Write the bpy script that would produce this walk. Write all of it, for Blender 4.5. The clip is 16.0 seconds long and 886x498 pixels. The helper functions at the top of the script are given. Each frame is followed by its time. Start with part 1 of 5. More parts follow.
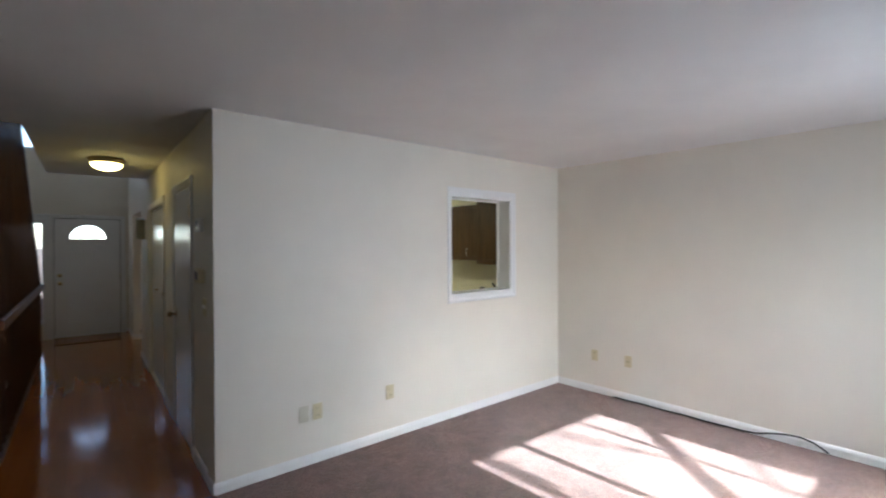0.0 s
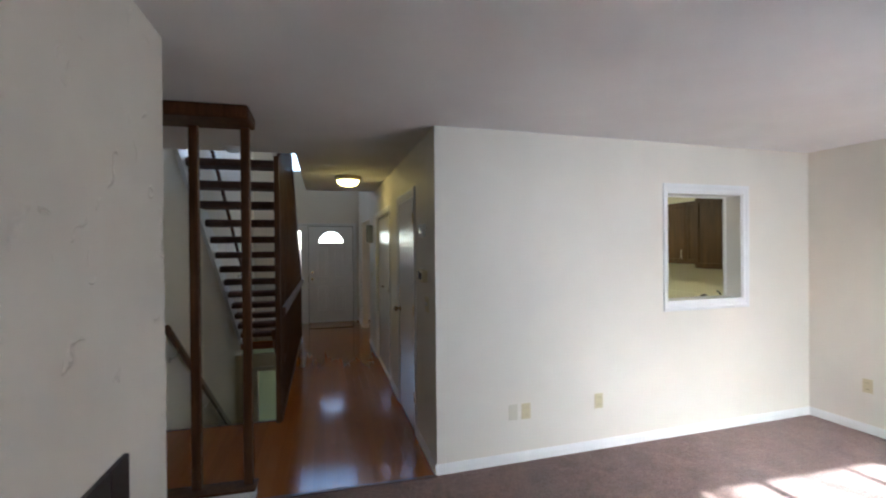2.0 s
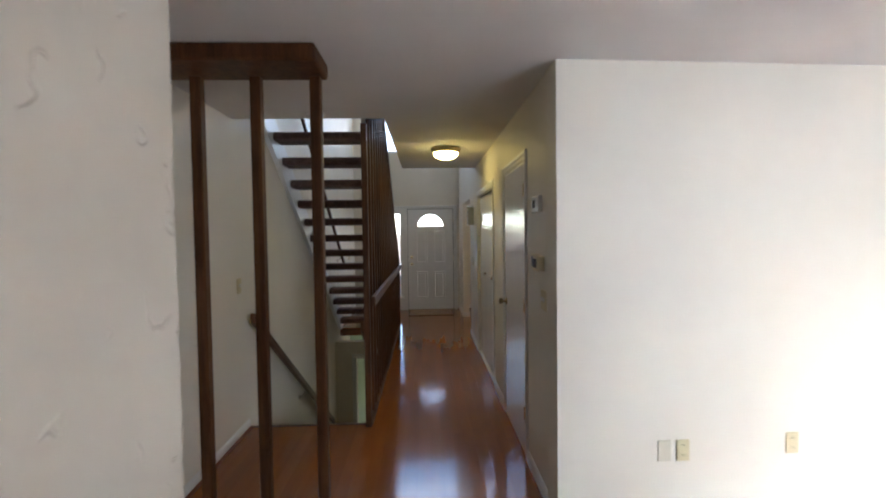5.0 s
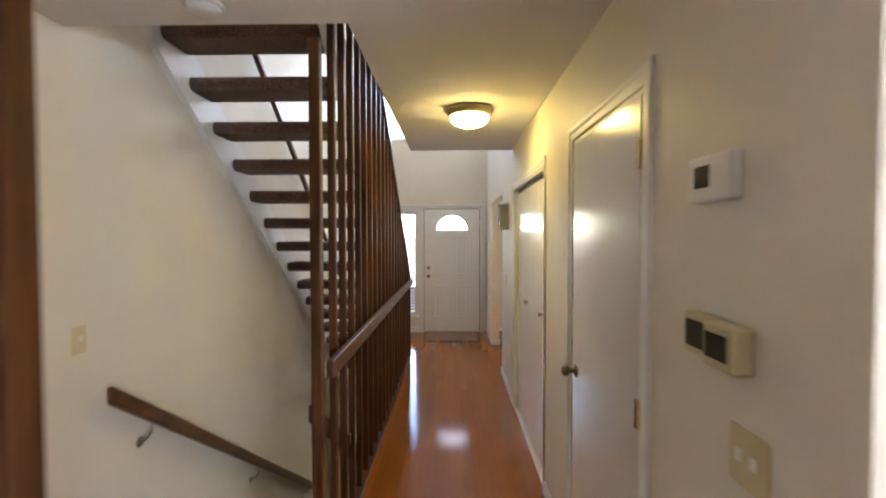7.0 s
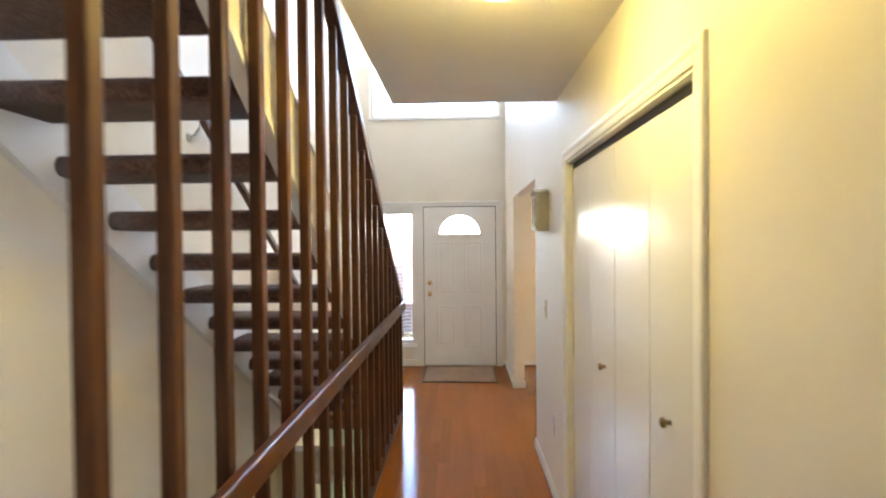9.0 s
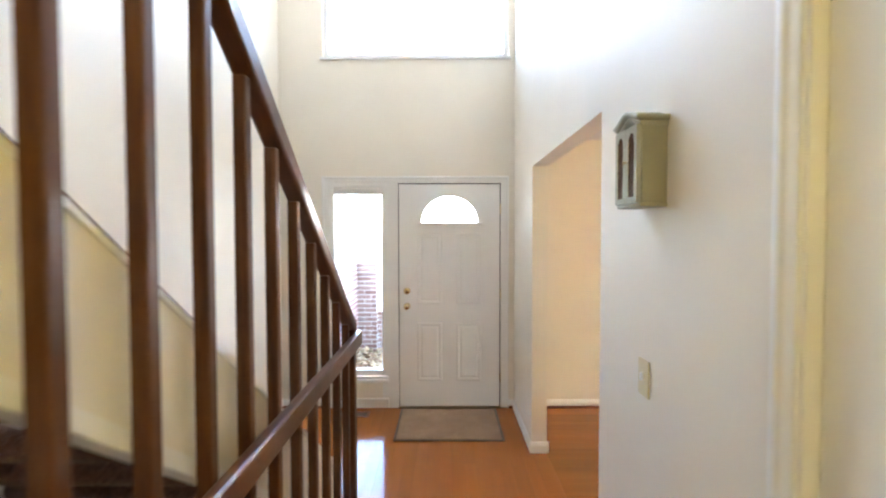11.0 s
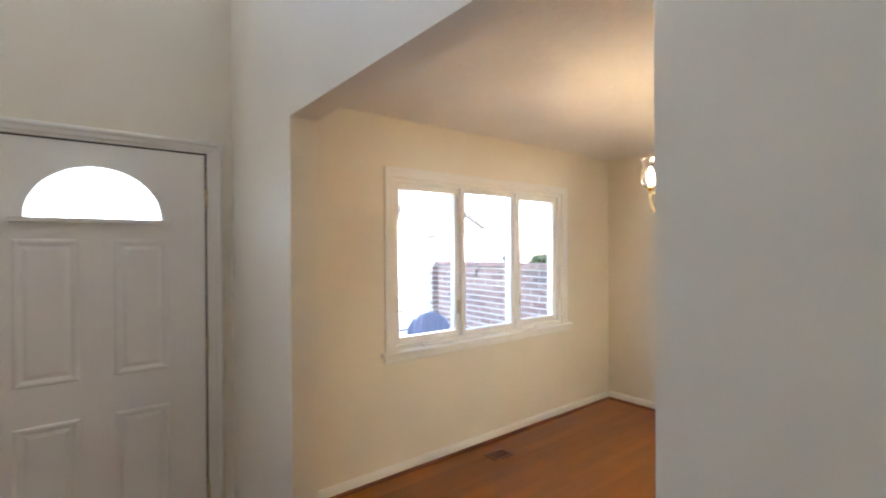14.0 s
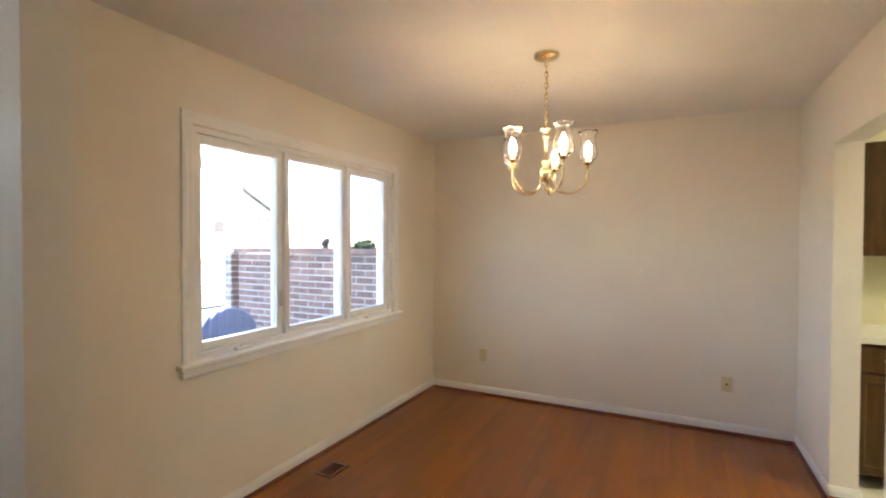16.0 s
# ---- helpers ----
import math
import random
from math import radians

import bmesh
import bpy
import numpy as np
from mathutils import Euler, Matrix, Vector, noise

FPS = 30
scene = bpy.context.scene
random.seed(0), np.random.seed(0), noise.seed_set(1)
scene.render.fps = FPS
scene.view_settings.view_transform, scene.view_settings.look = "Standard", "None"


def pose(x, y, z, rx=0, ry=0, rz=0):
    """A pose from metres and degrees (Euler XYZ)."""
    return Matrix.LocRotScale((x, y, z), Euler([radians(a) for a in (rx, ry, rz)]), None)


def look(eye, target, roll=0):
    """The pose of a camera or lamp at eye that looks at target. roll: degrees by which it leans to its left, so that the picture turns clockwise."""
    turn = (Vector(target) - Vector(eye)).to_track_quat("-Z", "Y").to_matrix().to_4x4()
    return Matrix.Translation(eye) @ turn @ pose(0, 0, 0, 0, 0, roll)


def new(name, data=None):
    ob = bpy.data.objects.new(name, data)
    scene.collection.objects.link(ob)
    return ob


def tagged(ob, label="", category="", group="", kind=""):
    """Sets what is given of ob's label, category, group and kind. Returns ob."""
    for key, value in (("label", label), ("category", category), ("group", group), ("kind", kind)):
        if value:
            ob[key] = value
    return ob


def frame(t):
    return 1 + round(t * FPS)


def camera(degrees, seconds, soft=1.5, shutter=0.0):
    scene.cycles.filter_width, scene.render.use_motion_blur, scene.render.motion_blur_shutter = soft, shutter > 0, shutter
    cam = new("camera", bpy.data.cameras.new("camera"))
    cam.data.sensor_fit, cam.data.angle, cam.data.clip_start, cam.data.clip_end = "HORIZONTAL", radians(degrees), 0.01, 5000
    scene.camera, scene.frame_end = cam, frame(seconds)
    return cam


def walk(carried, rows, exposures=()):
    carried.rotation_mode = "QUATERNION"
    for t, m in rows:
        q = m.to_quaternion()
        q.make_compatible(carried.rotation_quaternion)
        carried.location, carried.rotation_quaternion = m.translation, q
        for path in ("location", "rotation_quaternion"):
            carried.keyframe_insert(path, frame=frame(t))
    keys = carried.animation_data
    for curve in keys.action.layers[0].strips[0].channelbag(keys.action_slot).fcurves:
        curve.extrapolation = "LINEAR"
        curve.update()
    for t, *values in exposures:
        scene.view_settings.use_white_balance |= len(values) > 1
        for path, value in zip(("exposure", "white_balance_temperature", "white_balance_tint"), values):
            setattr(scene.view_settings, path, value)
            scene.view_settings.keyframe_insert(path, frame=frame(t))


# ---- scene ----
cam = camera(87.5, 16.0, 2.0, 0.5)
PATH = [
    (0, (-0.638, -3.178, 1.581), (0.586, -1.597, 1.562), -0.2),
    (0.5, (-0.668, -3.148, 1.583), (0.371, -1.44, 1.573), -0.2),
    (1, (-0.7, -3.135, 1.586), (0.139, -1.32, 1.581), -0.1),
    (1.5, (-0.73, -3.136, 1.593), (-0.08, -1.245, 1.587), -0.4),
    (2, (-0.755, -3.13, 1.595), (-0.253, -1.193, 1.586), -0.5),
    (2.5, (-0.768, -3.127, 1.587), (-0.397, -1.162, 1.574), -0.7),
    (3, (-0.77, -3.109, 1.594), (-0.494, -1.128, 1.568), -0.8),
    (3.5, (-0.765, -3.061, 1.583), (-0.552, -1.073, 1.551), -0.8),
    (6, (-0.58, -1.565, 1.556), (-0.585, 0.434, 1.472), -0.3),
    (6.5, (-0.548, -1.105, 1.582), (-0.582, 0.893, 1.509), 0.0),
    (7, (-0.571, -0.634, 1.598), (-0.614, 1.365, 1.543), -0.1),
    (7.5, (-0.572, -0.162, 1.636), (-0.63, 1.836, 1.593), -0.1),
    (8, (-0.574, 0.267, 1.628), (-0.647, 2.265, 1.612), -0.6),
    (10.5, (-0.6, 2.425, 1.583), (-0.681, 4.422, 1.521), -0.4),
    (11, (-0.625, 2.844, 1.589), (-0.636, 4.843, 1.527), -0.1),
    (11.5, (-0.648, 3.19, 1.593), (-0.515, 5.185, 1.553), -0.2),
    (12, (-0.646, 3.504, 1.6), (-0.34, 5.48, 1.563), -0.5),
    (12.5, (-0.688, 3.77, 1.564), (-0.143, 5.694, 1.547), -0.8),
    (13, (-0.7, 4.013, 1.558), (0.1, 5.846, 1.546), -1.0),
    (13.5, (-0.666, 4.208, 1.567), (0.356, 5.927, 1.553), -0.8),
    (14, (-0.66, 4.372, 1.558), (0.579, 5.942, 1.55), -0.3),
    (14.5, (-0.628, 4.527, 1.548), (0.807, 5.919, 1.54), 0.2),
    (15, (-0.572, 4.664, 1.513), (1.02, 5.875, 1.499), 0.3),
    (15.5, (-0.53, 4.793, 1.471), (1.178, 5.834, 1.455), 0.3),
    (16, (-0.496, 4.9, 1.459), (1.293, 5.793, 1.425), 0.2),
]
EXPOSURES = [(0, 2.32, 5700, 10), (1.5, 2.56, 5700, 10), (2.5, 2.98, 5700, 10), (3.5, 3.18, 5750, 10), (6, 3.76, 6100, 12), (6.5, 4.1, 6250, 12), (7, 4.5, 6550, 15), (8, 4.86, 6500, 14), (10.5, 5.21, 6200, 12), (12, 5.0, 6150, 12), (13, 4.57, 6150, 12), (14, 4.22, 6300, 13), (16, 3.84, 6450, 15)]
walk(cam, [(t, look(eye, target, roll)) for t, eye, target, roll in PATH], EXPOSURES)

# ---- world, sun, large lights ----
SUN_WAY = Vector((-0.057, 1.0, -0.577))
world = bpy.data.worlds.new("sky_world")
scene.world = world
world.use_nodes = True
wn = world.node_tree
wn.nodes.clear()
w_out = wn.nodes.new("ShaderNodeOutputWorld")
w_bg = wn.nodes.new("ShaderNodeBackground")
w_sky = wn.nodes.new("ShaderNodeTexSky")
w_sky.sky_type = "NISHITA"
w_sky.sun_disc = False
w_sky.sun_elevation = radians(30)
w_sky.sun_rotation = radians(180)
w_bg.inputs["Strength"].default_value = 0.13
wn.links.new(w_sky.outputs[0], w_bg.inputs[0])
wn.links.new(w_bg.outputs[0], w_out.inputs[0])

sun_data = bpy.data.lights.new("sun", "SUN")
sun_data.energy, sun_data.angle, sun_data.color = 5.0, radians(0.6), (1.0, 0.96, 0.90)
sun = new("sun", sun_data)
sun.matrix_world = look((0, -20, 14), Vector((0, -20, 14)) + SUN_WAY)


def window_lamp(name, at, facing, width, height, watts, color=(0.86, 0.93, 1.0), spread=180):
    data = bpy.data.lights.new(name, "AREA")
    data.shape, data.size, data.size_y, data.energy, data.color = "RECTANGLE", width, height, watts, color
    data.spread = radians(spread)
    ob = new(name, data)
    ob.matrix_world = look(at, Vector(at) + Vector(facing))
    return ob


window_lamp("upper_window_daylight", (-0.89, 7.075, 3.87), (0, -1, 1.0), 1.60, 1.2, 2.7, (0.95, 0.96, 1.0))
window_lamp("fanlight_daylight", (-0.588, 7.19, 1.83), (0, -1, -0.7), 0.56, 0.26, 0.09, (1.0, 0.98, 0.95))
window_lamp("back_window_daylight", (2.52, -4.17, 1.5), (-0.32, 1, -0.12), 1.62, 1.0, 3.55, (0.77, 0.885, 1.0), 135)


# ---- materials ----
def nodes_of(name, rough=0.6, metal=0.0):
    m = bpy.data.materials.new(name)
    m.use_nodes = True
    nt = m.node_tree
    b = nt.nodes["Principled BSDF"]
    b.inputs["Roughness"].default_value = rough
    b.inputs["Metallic"].default_value = metal
    return m, nt, b


def place(nt, scale=(1, 1, 1), spin=False):
    geo = nt.nodes.new("ShaderNodeNewGeometry")
    mp = nt.nodes.new("ShaderNodeMapping")
    mp.inputs["Scale"].default_value = scale
    if spin:
        info = nt.nodes.new("ShaderNodeObjectInfo")
        mul = nt.nodes.new("ShaderNodeMath")
        mul.operation = "MULTIPLY"
        mul.inputs[1].default_value = 37.0
        comb = nt.nodes.new("ShaderNodeCombineXYZ")
        nt.links.new(info.outputs["Random"], mul.inputs[0])
        for k in range(3):
            nt.links.new(mul.outputs[0], comb.inputs[k])
        nt.links.new(comb.outputs[0], mp.inputs["Location"])
    nt.links.new(geo.outputs["Position"], mp.inputs["Vector"])
    return mp.outputs[0]


def noise_at(nt, vec, scale, detail=4.0, rough=0.55):
    n = nt.nodes.new("ShaderNodeTexNoise")
    n.inputs["Scale"].default_value = scale
    n.inputs["Detail"].default_value = detail
    n.inputs["Roughness"].default_value = rough
    nt.links.new(vec, n.inputs["Vector"])
    return n.outputs["Fac"]


def ramp(nt, fac, stops):
    r = nt.nodes.new("ShaderNodeValToRGB")
    e = r.color_ramp.elements
    while len(e) < len(stops):
        e.new(0.5)
    for k, (p, c) in enumerate(stops):
        e[k].position = p
        e[k].color = (*c, 1)
    nt.links.new(fac, r.inputs["Fac"])
    return r.outputs["Color"]


def mix(nt, fac, a, b, mode="MIX"):
    m = nt.nodes.new("ShaderNodeMix")
    m.data_type, m.blend_type = "RGBA", mode
    if isinstance(fac, float):
        m.inputs[0].default_value = fac
    else:
        nt.links.new(fac, m.inputs[0])
    for k, v in ((6, a), (7, b)):
        if isinstance(v, tuple):
            m.inputs[k].default_value = (*v, 1)
        else:
            nt.links.new(v, m.inputs[k])
    return m.outputs[2]


def bump(nt, b, height, strength, distance):
    n = nt.nodes.new("ShaderNodeBump")
    n.inputs["Strength"].default_value = strength
    n.inputs["Distance"].default_value = distance
    nt.links.new(height, n.inputs["Height"])
    nt.links.new(n.outputs[0], b.inputs["Normal"])


def span(nt, fac, lo, hi):
    m = nt.nodes.new("ShaderNodeMapRange")
    m.inputs["To Min"].default_value, m.inputs["To Max"].default_value = lo, hi
    nt.links.new(fac, m.inputs["Value"])
    return m.outputs[0]


def paint(name, color, rough=0.55, grain=0.04, bump_scale=260.0, bump_strength=0.12, blotch=0.05, distance=0.002):
    m, nt, b = nodes_of(name, rough)
    v = place(nt)
    big = noise_at(nt, v, 1.3, 3)
    dark = tuple(c * (1 - blotch * 1.6) for c in color)
    light = tuple(min(1, c * (1 + blotch * 0.6)) for c in color)
    col = ramp(nt, big, [(0.3, dark), (0.7, light)])
    fine = noise_at(nt, v, bump_scale, 3)
    nt.links.new(mix(nt, grain, col, fine, "OVERLAY"), b.inputs["Base Color"])
    nt.links.new(span(nt, noise_at(nt, v, 6.0), rough - 0.05, rough + 0.07), b.inputs["Roughness"])
    bump(nt, b, fine, bump_strength, distance)
    return m


WALL = paint("cream_wall_paint", (0.80, 0.755, 0.66), 0.52, 0.03, 190, 0.10, 0.03)
CEIL_SWIRL = paint("swirled_ceiling_paint", (0.80, 0.78, 0.75), 0.75, 0.03, 14, 0.5, 0.04, 0.008)
CEIL = paint("white_ceiling_paint", (0.83, 0.82, 0.81), 0.75, 0.03, 60, 0.25, 0.04, 0.004)
TRIM = paint("white_trim_gloss", (0.82, 0.82, 0.80), 0.4, 0.02, 90, 0.05, 0.03)
DOORW = paint("white_door_enamel", (0.80, 0.80, 0.78), 0.17, 0.0, 45, 0.03, 0.015, 0.001)
STEELDOOR = paint("white_front_door_paint", (0.86, 0.86, 0.85), 0.4, 0.02, 120, 0.05, 0.03)
PLASTIC_W = paint("white_plastic", (0.80, 0.80, 0.79), 0.4, 0.0, 300, 0.02, 0.01)
IVORY = paint("ivory_plastic", (0.66, 0.58, 0.36), 0.4, 0.0, 300, 0.02, 0.02)
IVORY_PALE = paint("pale_ivory_plastic", (0.66, 0.62, 0.50), 0.4, 0.0, 300, 0.02, 0.02)
SAGE = paint("sage_painted_wood", (0.38, 0.375, 0.275), 0.5, 0.05, 130, 0.15, 0.08)
BLACK = paint("black_metal", (0.012, 0.012, 0.013), 0.35, 0.0, 200, 0.05, 0.1)
RUBBER = paint("black_cable", (0.01, 0.01, 0.01), 0.5, 0.0, 200, 0.02, 0.1)
COUNTER = paint("white_laminate", (0.72, 0.70, 0.62), 0.35, 0.05, 150, 0.02, 0.04)
BACKSPLASH = paint("cream_kitchen_wall", (0.70, 0.66, 0.46), 0.5, 0.03, 190, 0.1, 0.03)
CONCRETE = paint("pale_concrete", (0.45, 0.44, 0.42), 0.85, 0.2, 60, 0.4, 0.12)
MINT = paint("pale_green_paint", (0.46, 0.62, 0.50), 0.5, 0.03, 190, 0.1, 0.05)
BLUE = paint("blue_plastic", (0.20, 0.24, 0.38), 0.45, 0.02, 150, 0.05, 0.1)
SIDING = paint("white_siding", (0.78, 0.78, 0.77), 0.6, 0.05, 40, 0.1, 0.06)
ROOF = paint("grey_shingle", (0.045, 0.042, 0.045), 0.85, 0.3, 30, 0.4, 0.2)
GREYMETAL = paint("grey_metal", (0.30, 0.29, 0.27), 0.4, 0.0, 100, 0.05, 0.1)


def make_stucco():
    """Smooth plaster with sparse short trowel ridges and a soft unevenness."""
    m, nt, b = nodes_of("trowelled_plaster", 0.7)
    v = place(nt)
    line = noise_at(nt, v, 3.2, 3, 0.55)
    ridge = ramp(nt, line, [(0.487, (0, 0, 0)), (0.5, (1, 1, 1)), (0.513, (0, 0, 0))])
    patch = ramp(nt, noise_at(nt, place(nt, (1, 1.3, 0.8)), 8.0, 2), [(0.56, (0, 0, 0)), (0.63, (1, 1, 1))])
    h = mix(nt, 1.0, ridge, patch, "MULTIPLY")
    soft = noise_at(nt, v, 5, 3, 0.5)
    h2 = mix(nt, 0.5, h, soft, "ADD")
    nt.links.new(ramp(nt, noise_at(nt, v, 1.5, 3), [(0.3, (0.70, 0.65, 0.56)), (0.7, (0.77, 0.72, 0.63))]), b.inputs["Base Color"])
    bump(nt, b, h2, 0.65, 0.010)
    return m


def make_carpet(name, dark, light, tuft):
    m, nt, b = nodes_of(name, 0.95)
    v = place(nt)
    f = noise_at(nt, v, tuft, 3, 0.7)
    worn = noise_at(nt, v, 5.0, 4, 0.6)
    c = ramp(nt, f, [(0.3, dark), (0.72, light)])
    w = ramp(nt, worn, [(0.35, (0.72, 0.72, 0.72)), (0.65, (1.0, 1.0, 1.0))])
    nt.links.new(mix(nt, 1.0, c, w, "MULTIPLY"), b.inputs["Base Color"])
    b.inputs["Sheen Weight"].default_value = 0.25
    b.inputs["Specular IOR Level"].default_value = 0.1
    bump(nt, b, f, 0.9, 0.012)
    return m


def make_wood(name, cols, stretch, rough, scale=1.0, coat=0.0, vary=0.35):
    m, nt, b = nodes_of(name, rough)
    v = place(nt, tuple(scale * s for s in stretch), spin=True)
    grain = noise_at(nt, v, 9, 6, 0.65) if coat < 0.11 else noise_at(nt, v, 9, 2, 0.5)
    fine = noise_at(nt, v, 60, 3, 0.6)
    c = ramp(nt, grain, [(0.28, cols[0]), (0.5, cols[1]), (0.75, cols[2])])
    c = mix(nt, 0.12 if coat < 0.11 else 0.04, c, fine, "OVERLAY")
    info = nt.nodes.new("ShaderNodeObjectInfo")
    if coat < 0.11:
        vo = nt.nodes.new("ShaderNodeTexVoronoi")
        vo.inputs["Scale"].default_value = 2.6
        nt.links.new(place(nt, (1, 1, 0.6), spin=True), vo.inputs["Vector"])
        knot = ramp(nt, vo.outputs["Distance"], [(0.02, (0.35, 0.3, 0.28)), (0.045, (1, 1, 1))])
        c = mix(nt, 1.0, c, knot, "MULTIPLY")
    tone = ramp(nt, info.outputs["Random"], [(0.0, (1 - vary,) * 3), (1.0, (1.0, 1.0, 1.0))])
    nt.links.new(mix(nt, 1.0, c, tone, "MULTIPLY"), b.inputs["Base Color"])
    nt.links.new(span(nt, noise_at(nt, place(nt), 7.0), rough * 0.8, rough * 1.35), b.inputs["Roughness"])
    b.inputs["Coat Weight"].default_value = coat
    b.inputs["Coat Roughness"].default_value = 0.07 if coat > 0.11 else 0.15
    if coat > 0.11:
        b.inputs["Specular IOR Level"].default_value = 0.35
    if coat < 0.05:
        b.inputs["Specular IOR Level"].default_value = 0.28
    if coat < 0.11:
        bump(nt, b, grain, 0.06, 0.002)
    return m


def make_brick():
    m, nt, b = nodes_of("red_brick", 0.85)
    v = place(nt, (1, 1, 1), spin=True)
    info = nt.nodes.new("ShaderNodeObjectInfo")
    c = ramp(nt, info.outputs["Random"], [(0.0, (0.23, 0.135, 0.115)), (0.4, (0.31, 0.185, 0.155)), (0.75, (0.37, 0.245, 0.205)), (1.0, (0.20, 0.14, 0.13))])
    n = noise_at(nt, v, 45, 5, 0.7)
    sp = ramp(nt, n, [(0.3, (0.7, 0.7, 0.7)), (0.7, (1.0, 1.0, 1.0))])
    nt.links.new(mix(nt, 1.0, c, sp, "MULTIPLY"), b.inputs["Base Color"])
    bump(nt, b, n, 0.5, 0.004)
    return m


def glow(name, color, strength):
    m, nt, b = nodes_of(name, 0.4)
    b.inputs["Base Color"].default_value = (0.9, 0.88, 0.82, 1)
    b.inputs["Emission Color"].default_value = (*color, 1)
    b.inputs["Emission Strength"].default_value = strength
    return m


def make_glass(name, rough=0.0, tint=(1, 1, 1)):
    m, nt, b = nodes_of(name, rough)
    b.inputs["Base Color"].default_value = (*tint, 1)
    b.inputs["Transmission Weight"].default_value = 1.0
    b.inputs["IOR"].default_value = 1.45
    return m


def make_metal(name, color, rough):
    m, nt, b = nodes_of(name, rough, 1.0)
    v = place(nt)
    n = noise_at(nt, v, 40, 3)
    nt.links.new(ramp(nt, n, [(0.3, tuple(c * 0.85 for c in color)), (0.7, color)]), b.inputs["Base Color"])
    nt.links.new(span(nt, n, rough * 0.7, rough * 1.4), b.inputs["Roughness"])
    return m


STUCCO = make_stucco()
CARPET = make_carpet("brown_carpet", (0.086, 0.048, 0.038), (0.385, 0.238, 0.190), 95)
TREADCARPET = make_carpet("dark_brown_stair_carpet", (0.070, 0.034, 0.024), (0.25, 0.135, 0.098), 75)
MAT_FIBRE = make_carpet("tan_mat_fibre", (0.25, 0.145, 0.075), (0.46, 0.29, 0.165), 110)
MAT_EDGE = make_carpet("dark_mat_edge", (0.08, 0.05, 0.03), (0.16, 0.10, 0.06), 160)
FLOOR_Y = make_wood("cherry_floor_boards", ((0.315, 0.098, 0.016), (0.335, 0.108, 0.0185), (0.36, 0.121, 0.022)), (0.8, 0.035, 0.8), 0.11, 2.4, 0.13, 0.16)
FLOOR_X = make_wood("cherry_dining_boards", ((0.275, 0.084, 0.0098), (0.295, 0.093, 0.0112), (0.318, 0.104, 0.0132)), (0.035, 0.8, 0.8), 0.16, 2.4, 0.12, 0.20)
SHOE = make_wood("cherry_shoe_moulding", ((0.12, 0.032, 0.012), (0.18, 0.052, 0.018), (0.23, 0.072, 0.025)), (0.1, 0.1, 1.0), 0.3, 3.0, 0.2, 0.1)
DARKWOOD = make_wood("stained_fir", ((0.042, 0.0145, 0.0042), (0.092, 0.0335, 0.0095), (0.158, 0.064, 0.0190)), (1.0, 1.0, 0.08), 0.42, 3.0, 0.0, 0.25)
RAILWOOD = make_wood("stained_fir_rail", ((0.050, 0.016, 0.005), (0.098, 0.034, 0.010), (0.15, 0.058, 0.019)), (1.0, 0.08, 0.3), 0.32, 3.0, 0.1, 0.15)
CABWOOD = make_wood("dark_oak_cabinet", ((0.048, 0.024, 0.007), (0.092, 0.047, 0.013), (0.135, 0.072, 0.021)), (1.0, 1.0, 0.1), 0.4, 2.0, 0.0, 0.2)
BARK = make_wood("grey_bark", ((0.06, 0.055, 0.05), (0.12, 0.112, 0.105), (0.18, 0.17, 0.16)), (1, 1, 0.2), 0.9, 1.0, 0.0, 0.1)
BRICK = make_brick()
MORTAR = paint("pale_mortar", (0.60, 0.57, 0.54), 0.9, 0.2, 80, 0.5, 0.1)
SOIL = paint("brown_soil", (0.12, 0.085, 0.06), 0.95, 0.3, 30, 0.6, 0.2)
BRASS = make_metal("polished_brass", (0.80, 0.66, 0.38), 0.14)
BRONZE = make_metal("aged_bronze", (0.30, 0.22, 0.12), 0.35)
PEWTER = make_metal("brushed_pewter", (0.46, 0.38, 0.24), 0.34)
NICKEL = make_metal("dull_nickel", (0.55, 0.50, 0.42), 0.3)
GLASS = make_glass("clear_glass")
SHADEGLASS = make_glass("hurricane_glass", 0.03)
DOME = glow("lit_alabaster_dome", (1.0, 0.76, 0.23), 2.6)
BULB = glow("lit_bulb", (1.0, 0.70, 0.37), 6.8)
PANEL = glow("lit_fluorescent_panel", (1.0, 0.92, 0.60), 2.2)
SCREEN = paint("dark_display", (0.03, 0.035, 0.03), 0.15, 0.0, 300, 0.01, 0.1)


def make_leaf():
    m, nt, b = nodes_of("dry_leaves", 0.8)
    geo = nt.nodes.new("ShaderNodeNewGeometry")
    c = ramp(nt, geo.outputs["Random Per Island"], [(0.0, (0.14, 0.08, 0.04)), (0.35, (0.34, 0.22, 0.11)), (0.65, (0.45, 0.33, 0.19)), (0.9, (0.5, 0.43, 0.27)), (1.0, (0.2, 0.12, 0.07))])
    nt.links.new(c, b.inputs["Base Color"])
    return m


def make_green():
    m, nt, b = nodes_of("green_leaves", 0.6)
    geo = nt.nodes.new("ShaderNodeNewGeometry")
    c = ramp(nt, geo.outputs["Random Per Island"], [(0.0, (0.03, 0.07, 0.02)), (0.6, (0.07, 0.13, 0.035)), (1.0, (0.12, 0.17, 0.06))])
    nt.links.new(c, b.inputs["Base Color"])
    return m


LEAF = make_leaf()
GREEN = make_green()


